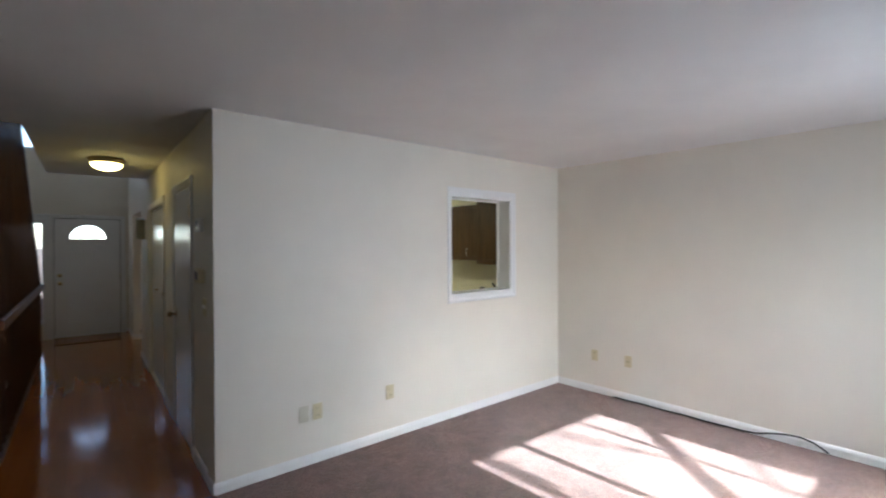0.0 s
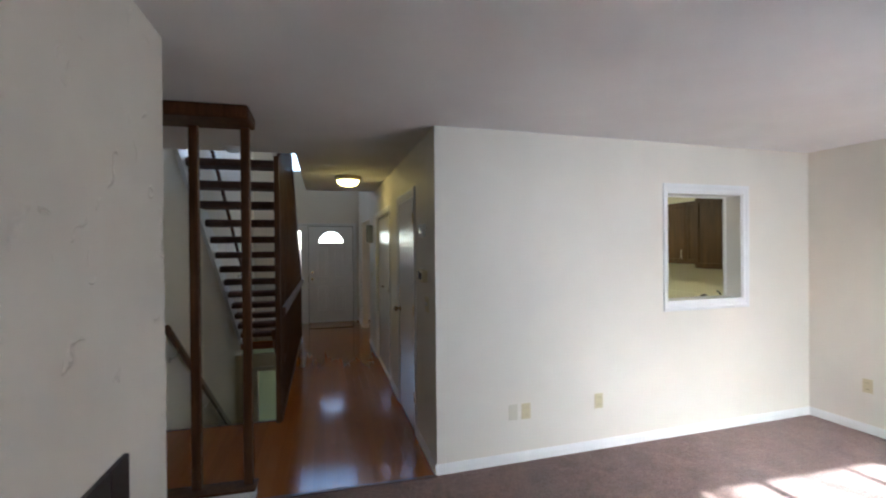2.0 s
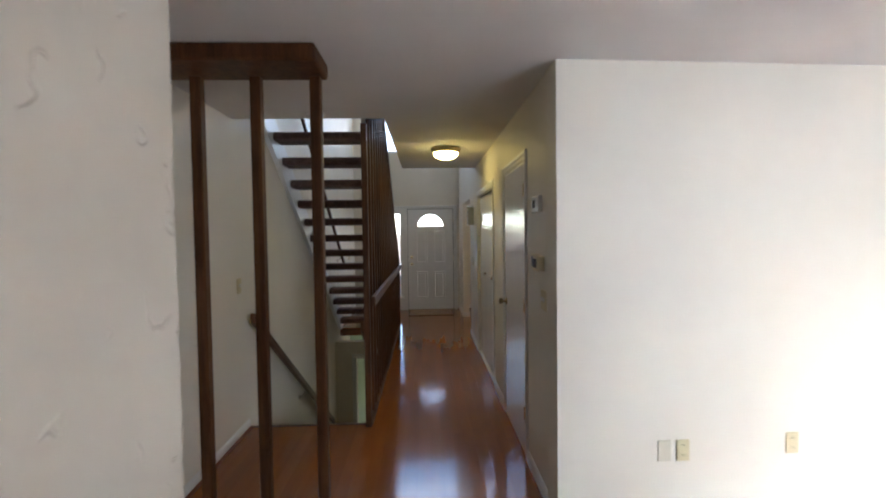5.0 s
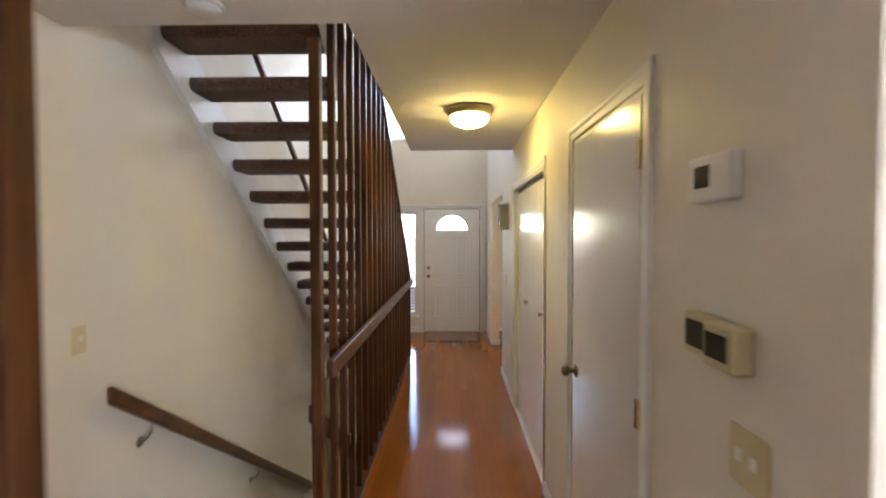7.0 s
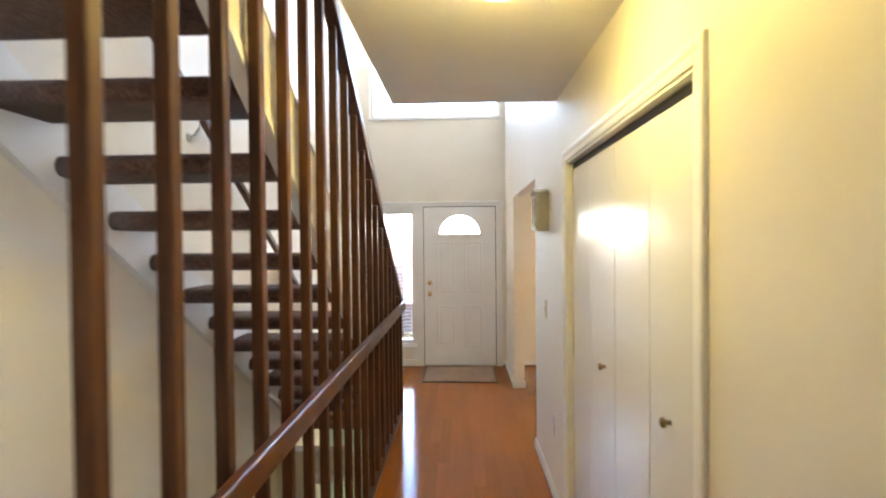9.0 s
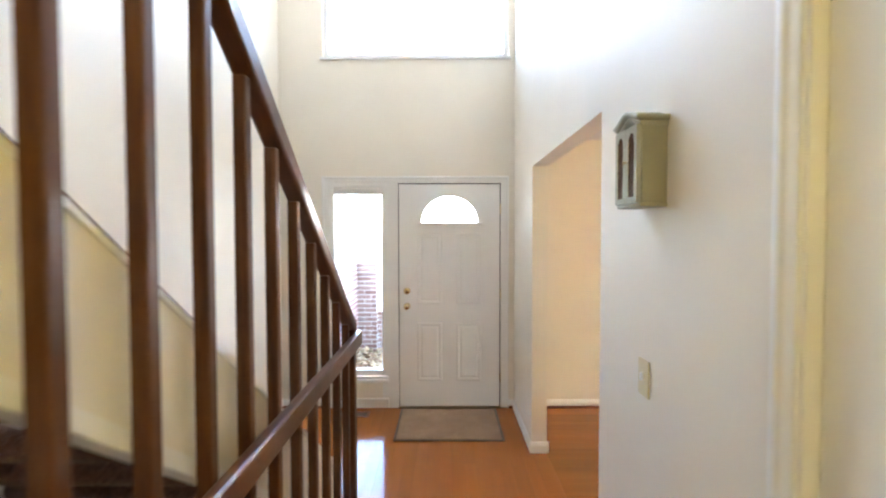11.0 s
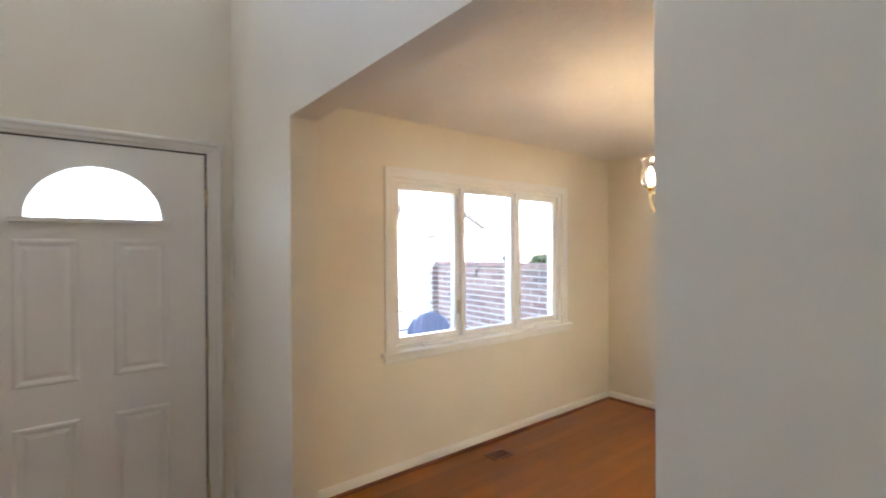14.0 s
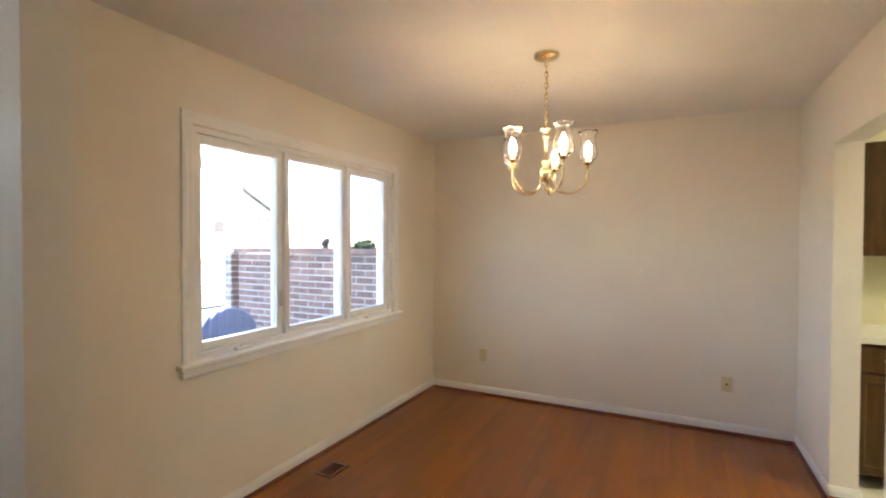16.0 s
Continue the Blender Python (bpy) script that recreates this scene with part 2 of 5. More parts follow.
# ---- mesh helpers ----
def box(bm, x0, x1, y0, y1, z0, z1, bevel=0.0):
    r = bmesh.ops.create_cube(bm, size=1, matrix=Matrix.LocRotScale(((x0 + x1) / 2, (y0 + y1) / 2, (z0 + z1) / 2), None, (x1 - x0, y1 - y0, z1 - z0)))
    if bevel:
        edges = {e for v in r["verts"] for e in v.link_edges}
        bmesh.ops.bevel(bm, geom=list(edges), offset=bevel, segments=2, profile=0.5, affect="EDGES")
    return bm


def mesh_of(name, bm, mat, smooth=False):
    bmesh.ops.recalc_face_normals(bm, faces=bm.faces[:])
    me = bpy.data.meshes.new(name)
    bm.to_mesh(me)
    bm.free()
    me.materials.append(mat)
    if smooth:
        for p in me.polygons:
            p.use_smooth = True
    return me


def part(name, bm, mat, parent, label="", smooth=False):
    ob = new(name, mesh_of(name, bm, mat, smooth))
    if parent is not None:
        ob.parent = parent
        ob.matrix_parent_inverse = parent.matrix_basis.inverted()
    if label:
        ob["label"] = label
    return ob


def thing(name, at, label, category, group="", kind=""):
    ob = new(name)
    ob.empty_display_size = 0.1
    ob.matrix_basis = pose(*at)
    return tagged(ob, label, category, group, kind)


def structure(name, bm, mat, label, category, smooth=False):
    ob = new(name, mesh_of(name, bm, mat, smooth))
    return tagged(ob, label, category, "", "structure")


def boxes(*list_of, bevel=0.0):
    bm = bmesh.new()
    for b in list_of:
        box(bm, *b, bevel=bevel)
    return bm


def cells(us, vs, solid, lo, hi, order):
    """A slab out of cells, hollow where solid() says no. order puts (u, v, w) into (x, y, z)."""
    bm = bmesh.new()
    verts = {}

    def vert(u, v, w):
        if (u, v, w) not in verts:
            verts[u, v, w] = bm.verts.new(order(u, v, w))
        return verts[u, v, w]

    nu, nv = len(us) - 1, len(vs) - 1
    on = [[solid((us[i] + us[i + 1]) / 2, (vs[j] + vs[j + 1]) / 2) for j in range(nv)] for i in range(nu)]
    for i in range(nu):
        for j in range(nv):
            if not on[i][j]:
                continue
            a, b, c, d = us[i], us[i + 1], vs[j], vs[j + 1]
            for w in (lo, hi):
                bm.faces.new([vert(a, c, w), vert(b, c, w), vert(b, d, w), vert(a, d, w)])
            for di, dj, p, q in ((-1, 0, (a, c), (a, d)), (1, 0, (b, c), (b, d)), (0, -1, (a, c), (b, c)), (0, 1, (a, d), (b, d))):
                k, l = i + di, j + dj
                if not (0 <= k < nu and 0 <= l < nv and on[k][l]):
                    bm.faces.new([vert(*p, lo), vert(*q, lo), vert(*q, hi), vert(*p, hi)])
    return bm


def wall(name, axis, a0, a1, lo, hi, z0, z1, holes, mat, label):
    us = sorted({a0, a1, *(h[0] for h in holes), *(h[1] for h in holes)})
    vs = sorted({z0, z1, *(h[2] for h in holes), *(h[3] for h in holes)})
    order = (lambda u, v, w: (u, w, v)) if axis == "x" else (lambda u, v, w: (w, u, v))
    bm = cells(us, vs, lambda u, v: not any(h[0] < u < h[1] and h[2] < v < h[3] for h in holes), lo, hi, order)
    return structure(name, bm, mat, label, "wall")


def lathe(bm, profile, at, n=24, axis="z"):
    rings = []
    for r, h in profile:
        ring = []
        for k in range(n):
            a = 2 * math.pi * k / n
            p = (r * math.cos(a), r * math.sin(a), h)
            if axis == "x":
                p = (h, p[0], p[1])
            elif axis == "y":
                p = (p[0], h, p[1])
            ring.append(bm.verts.new((at[0] + p[0], at[1] + p[1], at[2] + p[2])))
        rings.append(ring)
    for a, b in zip(rings, rings[1:]):
        for k in range(n):
            bm.faces.new([a[k], a[(k + 1) % n], b[(k + 1) % n], b[k]])
    for ring in (rings[0], rings[-1]):
        bm.faces.new(ring)
    return bm


def tube(bm, points, radius, n=8):
    rings = []
    pts = [Vector(p) for p in points]
    for i, p in enumerate(pts):
        d = (pts[min(i + 1, len(pts) - 1)] - pts[max(i - 1, 0)]).normalized()
        side = d.cross(Vector((0, 0, 1)) if abs(d.z) < 0.95 else Vector((1, 0, 0))).normalized()
        up = side.cross(d)
        r = radius(i / (len(pts) - 1)) if callable(radius) else radius
        rings.append([bm.verts.new(p + r * (math.cos(2 * math.pi * k / n) * side + math.sin(2 * math.pi * k / n) * up)) for k in range(n)])
    for a, b in zip(rings, rings[1:]):
        for k in range(n):
            bm.faces.new([a[k], a[(k + 1) % n], b[(k + 1) % n], b[k]])
    bm.faces.new(rings[0])
    bm.faces.new(rings[-1])
    return bm


def beam(bm, p, q, wide, high, bevel=0.0):
    """A bar of rectangular section from p to q; its ends stand plumb."""
    p, q = Vector(p), Vector(q)
    flat = Vector((q.x - p.x, q.y - p.y, 0)).normalized()
    side = Vector((-flat.y, flat.x, 0)) * wide / 2
    up = Vector((0, 0, high / 2))
    vs = [bm.verts.new(e + a * side + b * up) for e in (p, q) for a, b in ((-1, -1), (1, -1), (1, 1), (-1, 1))]
    fs = [bm.faces.new([vs[i] for i in f]) for f in ((0, 1, 2, 3), (4, 5, 6, 7), (0, 1, 5, 4), (1, 2, 6, 5), (2, 3, 7, 6), (3, 0, 4, 7))]
    if bevel:
        bmesh.ops.bevel(bm, geom=list({e for f in fs for e in f.edges}), offset=bevel, segments=2, profile=0.5, affect="EDGES")
    return bm


def sweep(bm, profile, p, q, out):
    """A moulding: profile of (away from the wall, height) along p-q; out is the way off the wall."""
    p, q, out = Vector(p), Vector(q), Vector(out)
    a = [bm.verts.new(p + out * u + Vector((0, 0, v))) for u, v in profile]
    b = [bm.verts.new(q + out * u + Vector((0, 0, v))) for u, v in profile]
    n = len(profile)
    for k in range(n):
        bm.faces.new([a[k], a[(k + 1) % n], b[(k + 1) % n], b[k]])
    bm.faces.new(a)
    bm.faces.new(b)
    return bm


# ---- large structure ----
XL, YF, XD, YB, XR, C = -2.13, 7.055, 3.616, -4.02, 3.63, 2.44
ROOM = pose(0, 0, 0, 0, 0, 3.0)  # the living room lies three degrees off the hall
UP = 5.0


def in_room(ob):
    ob.matrix_basis = ROOM @ ob.matrix_basis
    return ob


BASE_Z = -2.55

in_room(wall("wall_living", "x", 0.0, XR + 0.12, 0.0, 0.175, -0.1, C, [(2.003, 2.815, 1.115, 2.036)], WALL, "cream painted wall with a white-trimmed pass-through to the kitchen"))
wall("wall_hall", "y", 0.14, YF, 0.0, 0.11, -0.1, UP, [(0.765, 1.575, -0.004, 2.045), (2.28, 3.66, -0.004, 2.03), (4.710, 6.18, -0.004, 2.08)], WALL, "cream painted hall wall with two doors and a plain opening")
wall("wall_west", "y", YB - 0.12, YF + 0.18, XL - 0.12, XL, BASE_Z, UP, [], WALL, "cream painted stair wall rising two storeys")
wall("wall_front", "x", XL, 0.111, YF, YF + 0.18, C + 0.179, UP, [(-1.73, -0.055, 3.19, 4.55)], WALL, "cream painted front wall above the entry with a high window")
wall("wall_front", "x", XL, XD + 0.12, YF, YF + 0.18, -0.3, C + 0.179,
     [(-1.70, -0.098, -0.004, 2.07), (1.02, 2.87, 0.85, 2.04)], WALL, "cream painted front wall with door, sidelight and windows")
wall("wall_dining_east", "y", 0.36, YF, XD, XD + 0.12, -0.1, C, [], WALL, "cream painted dining room wall")
wall("wall_kitchen", "x", 0.11, XD, 3.965, 4.095, -0.1, C, [(1.45, 2.83, -0.004, 2.02)], WALL, "cream painted wall with an opening to the kitchen")
in_room(wall("wall_living_east", "y", YB - 0.5, 0.0, XR, XR + 0.12, -0.1, C, [], WALL, "cream painted living room wall"))
wall("wall_back", "x", XL, 3.84, YB - 0.12, YB, -0.1, C, [(1.72, 3.34, 0.99, 2.03)], WALL, "cream painted back wall with a wide window")
wall("wall_upper", "x", XL, 0.0, 0.2, 0.3, 2.6, UP, [], WALL, "cream painted wall of the upper hall")
wall("wall_upper_east", "y", 0.2, 0.14 + 0.0601, 0.0, 0.11, C + 0.17, UP, [], WALL, "cream painted wall end of the upper hall")
wall("wall_basement_end", "x", XL, -1.17, 4.9, 5.0, BASE_Z, -0.13, [(-1.80, -1.25, BASE_Z + 0.001, -0.40)], WALL, "pale wall at the foot of the basement stair")
wall("wall_basement_side", "y", 1.40, 5.0, -1.17, -1.09, BASE_Z, -0.13, [], WALL, "pale wall under the hall beside the basement stair")
wall("wall_basement_head", "x", XL, -1.17, 1.30, 1.398, BASE_Z, -0.13, [], WALL, "pale wall under the landing")
wall("wall_basement_room", "x", XL, -1.09, 6.3, 6.4, BASE_Z, -0.13, [], MINT, "pale green basement wall")

structure("ceiling", cells([XL, -0.985, 0.0, 0.11, 3.95], [YB, 0.0, 0.14, 0.36, 1.21, 3.935],
          lambda x, y: y < 0 or (x < 0 and y < 1.21) or (-0.985 < x < 0) or (x > 0 and y < 0.14) or (x > 0.11 and y < 0.36), C, C + 0.17, lambda u, v, w: (u, v, w)), CEIL, "white ceiling of the living room and hall with lightly stippled paint", "ceiling")
structure("ceiling_dining", boxes((0.11, XD, 4.095, YF, C, C + 0.15)), CEIL_SWIRL, "white ceiling of the dining room with swirled texture", "ceiling")
structure("ceiling_kitchen", boxes((0.11, XD, 0.36, 3.965, C, C + 0.15)), CEIL, "white kitchen ceiling", "ceiling")
structure("ceiling_upper", boxes((XL - 0.12, 0.11, 0.2, YF + 0.18, UP, UP + 0.12)), CEIL, "white ceiling high above the entry", "ceiling")

# unseen upper wall, added to keep the sun off the courtyard
structure("wall_shade_upper", boxes((0.112, 3.95, YF + 0.001, YF + 0.18, C + 0.18, 5.4)), SIDING, "unseen white sided wall added above the front to shade the courtyard", "wall")
# added out of view so that tree and fence stand in shadow
structure("wall_shade_side", boxes((3.961, 11.0, YF + 0.001, YF + 0.18, -0.12, 5.4)), SIDING, "unseen white sided wall added at the side to shade tree and fence", "wall")


def prism(outline, z0, z1):
    bm = bmesh.new()
    a = [bm.verts.new((x, y, z0)) for x, y in outline]
    b = [bm.verts.new((x, y, z1)) for x, y in outline]
    bm.faces.new(a)
    bm.faces.new(b)
    for k in range(len(a)):
        bm.faces.new([a[k], a[(k + 1) % len(a)], b[(k + 1) % len(a)], b[k]])
    return bm


structure("floor_carpet", prism([(XL, YB), (3.845, YB), (XR * 0.99863, XR * 0.05234), (0.0, 0.0), (XL, 0.0)], -0.1, 0.006), CARPET, "brown cut-pile carpet of the living room", "carpet")
structure("floor_kitchen", boxes((0.11, XD, 0.36, 3.965, -0.1, 0.0)), COUNTER, "pale kitchen floor", "floor")
structure("floor_basement", boxes((XL, 0.5, 1.3, 6.3, BASE_Z - 0.1, BASE_Z)), CONCRETE, "pale basement floor", "floor")

floor_hall = structure("floor", cells([XL, -1.17, 0.0, 0.11], [0.0, 1.40, 4.708, 5.35, 6.18, YF],
                       lambda x, y: (x < 0 and (x > -1.17 or y < 1.4 or y > 5.35)) or (x > 0 and 4.708 < y < 6.18), -0.13, -0.013, lambda u, v, w: (u, v, w)), SHOE, "glossy cherry strip floor of the hall and entry", "floor")
floor_dining = structure("floor_dining", boxes((0.11, XD, 4.095, YF, -0.13, -0.013)), SHOE, "cherry strip floor of the dining room", "floor")
structure("door_threshold", boxes((-1.17, 0.0, -0.035, 0.0, 0.0, 0.012), bevel=0.003), RAILWOOD, "wooden strip between carpet and hall floor", "threshold")

BASEBOARD = [(0.0, 0.0), (0.013, 0.0), (0.013, 0.052), (0.009, 0.066), (0.005, 0.076), (0.0, 0.078)]
SHOE_P = [(0.0, 0.0), (0.028, 0.0), (0.027, 0.010), (0.021, 0.018), (0.0135, 0.021), (0.0, 0.021)]


def baseboard(runs, label, shoe=False):
    bm = bmesh.new()
    bs = bmesh.new()
    for p, q, out in runs:
        sweep(bm, BASEBOARD, (*p, 0.0), (*q, 0.0), (*out, 0))
        if shoe:
            sweep(bs, SHOE_P, (*p, 0.0), (*q, 0.0), (*out, 0))
    ob = structure("baseboard", bm, TRIM, label, "baseboard")
    if shoe:
        structure("trim", bs, SHOE, "dark cherry shoe moulding along the floor", "trim")
    else:
        bs.free()
    return ob


in_room(baseboard([((-0.013, 0.0), (XR, 0.0), (0, -1)), ((XR, -0.013), (XR, YB + 0.2), (-1, 0))], "white moulded baseboard of the living room"))
baseboard([((0, 0.0), (0, 0.70), (-1, 0)), ((0, 1.64), (0, 2.22), (-1, 0)), ((0, 3.72), (0, 4.697), (-1, 0)), ((0, 6.193), (0, YF - 0.013), (-1, 0)),
           ((-0.013, 6.18), (0.123, 6.18), (0, -1)), ((-0.013, 4.710), (0.123, 4.710), (0, 1))], "white baseboard of the hall")
baseboard([((XL, 5.35), (XL, YF), (1, 0)), ((XL, 0.088), (XL, 1.38), (1, 0)), ((XL + 0.013, YF), (-1.75, YF), (0, -1)), ((-0.05, YF), (-0.013, YF), (0, -1))], "white baseboard of the entry", True)
baseboard([((0.11, YF), (XD, YF), (0, -1)), ((XD, YF - 0.013), (XD, 4.108), (-1, 0)), ((XD - 0.013, 4.095), (2.817, 4.095), (0, 1)), ((2.83, 4.108), (2.83, 3.952), (-1, 0)),
           ((0.11, 6.193), (0.11, YF - 0.013), (1, 0)), ((0.11, 4.108), (0.11, 4.697), (1, 0))], "white baseboard of the dining room", True)

CASING = 0.065


def casing_bm(axis, face, out, a0, a1, z0, z1, wide=CASING, bottom=False, proud=0.014, first=None):
    """Moulded casing round an opening, thin at the inner edge, with mitred corners."""
    profile = [(0.0, 0.0), (0.0, 0.38), (0.06, 0.50), (0.16, 0.56), (0.42, 0.60), (0.52, 0.72), (0.60, 0.92), (0.72, 1.0), (0.88, 0.97), (0.97, 0.85), (1.0, 0.66), (1.0, 0.0)]
    corners = [(a0, z0, -1, -1 if bottom else 0), (a0, z1, -1, 1), (a1, z1, 1, 1), (a1, z0, 1, -1 if bottom else 0)]
    bm = bmesh.new()
    rings = []
    for u, v, du, dv in corners:
        ring = []
        for f, h in profile:
            w = face + out * h * proud
            p, q = u + du * f * (wide if du > 0 or first is None else first), v + dv * f * wide
            ring.append(bm.verts.new((p, w, q) if axis == "x" else (w, p, q)))
        rings.append(ring)
    n = len(profile)
    pairs = list(zip(rings, rings[1:])) + ([(rings[-1], rings[0])] if bottom else [])
    for p, q in pairs:
        for k in range(n):
            bm.faces.new([p[k], p[(k + 1) % n], q[(k + 1) % n], q[k]])
    if not bottom:
        bm.faces.new(rings[0])
        bm.faces.new(rings[-1])
    return bm


# pass-through lining and trim
pt = thing("window_1", (2.42, 0.07, 1.115), "white-trimmed square pass-through opening between living room and kitchen", "pass-through", "", "structure")
part("casing", casing_bm("x", 0.0, -1, 2.003, 2.815, 1.115, 2.036, 0.07, True, 0.014, 0.047), TRIM, pt)
part("stop", boxes((2.788, 2.802, 0.150, 0.172, 1.131, 2.010), (2.010, 2.802, 0.150, 0.172, 2.011, 2.023)), TRIM, pt)
part("lining", boxes((2.003, 2.009, 0.002, 0.174, 1.130, 2.036), (2.803, 2.815, 0.002, 0.174, 1.130, 2.036), (2.009, 2.803, 0.002, 0.174, 2.024, 2.036), (2.003, 2.815, -0.012, 0.185, 1.115, 1.130)), TRIM, pt)
in_room(pt)


def lever_knob(parent, at, way, mat, r=0.026):
    """A round knob on its rose, along the y or x axis."""
    axis = "x" if abs(way[0]) > 0.5 else "y"
    s = way[0] if axis == "x" else way[1]
    bm = lathe(bmesh.new(), [(0.031, 0), (0.031, s * 0.006), (0.012, s * 0.012), (0.010, s * 0.028), (r * 0.75, s * 0.034), (r, s * 0.046), (r * 0.93, s * 0.060), (r * 0.5, s * 0.066)], at, 20, axis)
    return part("door_knob", bm, mat, parent, "", True)


def hinge(parent, x0, x1, y0, y1, z, mat):
    bm = boxes((x0, x1, y0, y1, z - 0.045, z + 0.045), bevel=0.002)
    return part("hinge", bm, mat, parent)


# hall closet door, flush, opening towards the hall
d1 = thing("door_1", (0.0, 1.17, 0.0), "white flush interior door, closed, in a white casing", "door", "", "structure")
part("casing", casing_bm("y", 0.0, -1, 0.765, 1.575, 0.0, 2.045), TRIM, d1)
part("jamb", boxes((0.0, 0.11, 0.765, 0.783, 0.0, 2.045), (0.0, 0.11, 1.557, 1.575, 0.0, 2.045), (0.0, 0.11, 0.783, 1.557, 2.027, 2.045)), TRIM, d1)
d1_leaf = part("door_leaf", boxes((-0.004, 0.036, 0.7845, 1.5555, 0.010, 2.0255), bevel=0.0015), DOORW, d1)
lever_knob(d1_leaf, (-0.004, 1.495, 0.98), (-1, 0, 0), BRONZE)
for z in (0.30, 1.05, 1.845):
    hinge(d1, -0.012, 0.003, 0.776, 0.796, z, BRASS)
part("door_stop", boxes((0.038, 0.07, 0.783, 0.80, 0.0, 2.027), (0.038, 0.07, 1.54, 1.557, 0.0, 2.027), (0.038, 0.07, 0.80, 1.54, 2.01, 2.027)), TRIM, d1)
part("back_panel", boxes((0.105, 0.109, 0.783, 1.557, 0.0, 2.027)), BLACK, d1)

# hall closet with folding doors
d2 = thing("door_2", (0.0, 2.94, 0.0), "white folding closet doors, closed, with two small dark knobs", "closet door", "", "structure")
part("casing", casing_bm("y", 0.0, -1, 2.28, 3.66, 0.0, 2.03, 0.06), TRIM, d2)
part("jamb", boxes((0.0, 0.11, 2.28, 2.292, 0.0, 2.03), (0.0, 0.11, 3.648, 3.66, 0.0, 2.03), (0.0, 0.11, 2.292, 3.648, 2.018, 2.03)), TRIM, d2)
part("track", boxes((0.035, 0.06, 2.292, 3.648, 1.985, 2.018)), BLACK, d2)
for k in range(4):
    y0 = 2.294 + k * 0.3385
    leaf = part("door_leaf", boxes((0.030, 0.060, y0 + 0.001, y0 + 0.3365, 0.012, 1.984), bevel=0.002), DOORW, d2)
    if k in (0, 2):
        kb = lathe(bmesh.new(), [(0.008, 0), (0.007, -0.012), (0.015, -0.018), (0.016, -0.026), (0.008, -0.030)], (0.030, y0 + (0.19 if k == 0 else 0.12), 1.07), 14, "x")
        part("knob", kb, BRONZE, leaf, "", True)
part("back_panel", boxes((0.105, 0.109, 2.292, 3.648, 0.0, 2.018)), BLACK, d2)


# ---- front door and sidelight ----
def arch_points(cx, cz, rx, rz, n=24):
    return [(cx + rx * math.cos(math.pi * k / n), cz + rz * math.sin(math.pi * k / n)) for k in range(n + 1)]


fd = thing("door_3", (-0.58, YF, 0.0), "white steel front door, closed, with a half-round fanlight and four raised panels", "door", "", "structure")
DX0, DX1, DZ = -1.048, -0.1335, 2.047
FAN = (-0.588, 1.70, 0.268, 0.252)


def front_leaf():
    """Door leaf with a half-round hole: a ring of quads from the arch to the leaf's outline."""
    bm = bmesh.new()
    arch = arch_points(*FAN)
    zt = DZ
    outer = []
    for k, (x, z) in enumerate(arch):
        a = math.pi * k / (len(arch) - 1)
        c, s = math.cos(a), math.sin(a)
        half_w = (DX1 - FAN[0]) if c > 0 else (FAN[0] - DX0)
        h = zt - FAN[1]
        q = min(half_w / abs(c) if abs(c) > 1e-6 else 1e9, h / s if s > 1e-6 else 1e9)
        outer.append((FAN[0] + c * q, FAN[1] + s * q))
    for y in (YF + 0.006, YF + 0.05):
        av = [bm.verts.new((x, y, z)) for x, z in arch]
        ov = [bm.verts.new((x, y, z)) for x, z in outer]
        corners = [bm.verts.new((DX0, y, 0.012)), bm.verts.new((DX1, y, 0.012))]
        tl, tr = bm.verts.new((DX0, y, zt)), bm.verts.new((DX1, y, zt))
        for k in range(len(av) - 1):
            (x0, z0), (x1, z1) = outer[k], outer[k + 1]
            f = [av[k], ov[k], ov[k + 1], av[k + 1]]
            if abs(x0 - DX1) < 1e-5 and abs(z1 - zt) < 1e-5 and abs(z0 - zt) > 1e-5:
                f = [av[k], ov[k], tr, ov[k + 1], av[k + 1]]
            if abs(z0 - zt) < 1e-5 and abs(x1 - DX0) < 1e-5 and abs(z1 - zt) > 1e-5:
                f = [av[k], ov[k], tl, ov[k + 1], av[k + 1]]
            bm.faces.new(f)
        bm.faces.new([ov[-1], av[-1], av[0], ov[0], corners[1], corners[0]])
    bmesh.ops.remove_doubles(bm, verts=bm.verts[:], dist=1e-5)
    return bm


leaf3 = part("door_leaf", front_leaf(), STEELDOOR, fd)
part("edge", boxes((DX0 - 0.0005, DX0 + 0.002, YF + 0.007, YF + 0.049, 0.012, DZ), (DX1 - 0.002, DX1 + 0.0005, YF + 0.007, YF + 0.049, 0.012, DZ)), STEELDOOR, leaf3)


def arch_band(r_in, r_out, y0, y1, sill):
    bm = bmesh.new()
    n = 24
    vs = {}
    for k in range(n + 1):
        a = math.pi * k / n
        for j, d in ((0, r_in), (1, r_out)):
            for y in (y0, y1):
                vs[k, j, y] = bm.verts.new((FAN[0] + (FAN[2] + d) * math.cos(a), y, FAN[1] + (FAN[3] + d) * math.sin(a)))
    for k in range(n):
        for y in (y0, y1):
            bm.faces.new([vs[k, 0, y], vs[k + 1, 0, y], vs[k + 1, 1, y], vs[k, 1, y]])
        for j in (0, 1):
            bm.faces.new([vs[k, j, y0], vs[k + 1, j, y0], vs[k + 1, j, y1], vs[k, j, y1]])
    box(bm, FAN[0] - FAN[2] - sill, FAN[0] + FAN[2] + sill, y0 - 0.003, y1, FAN[1] - 0.024, FAN[1], bevel=0.003)
    return bm


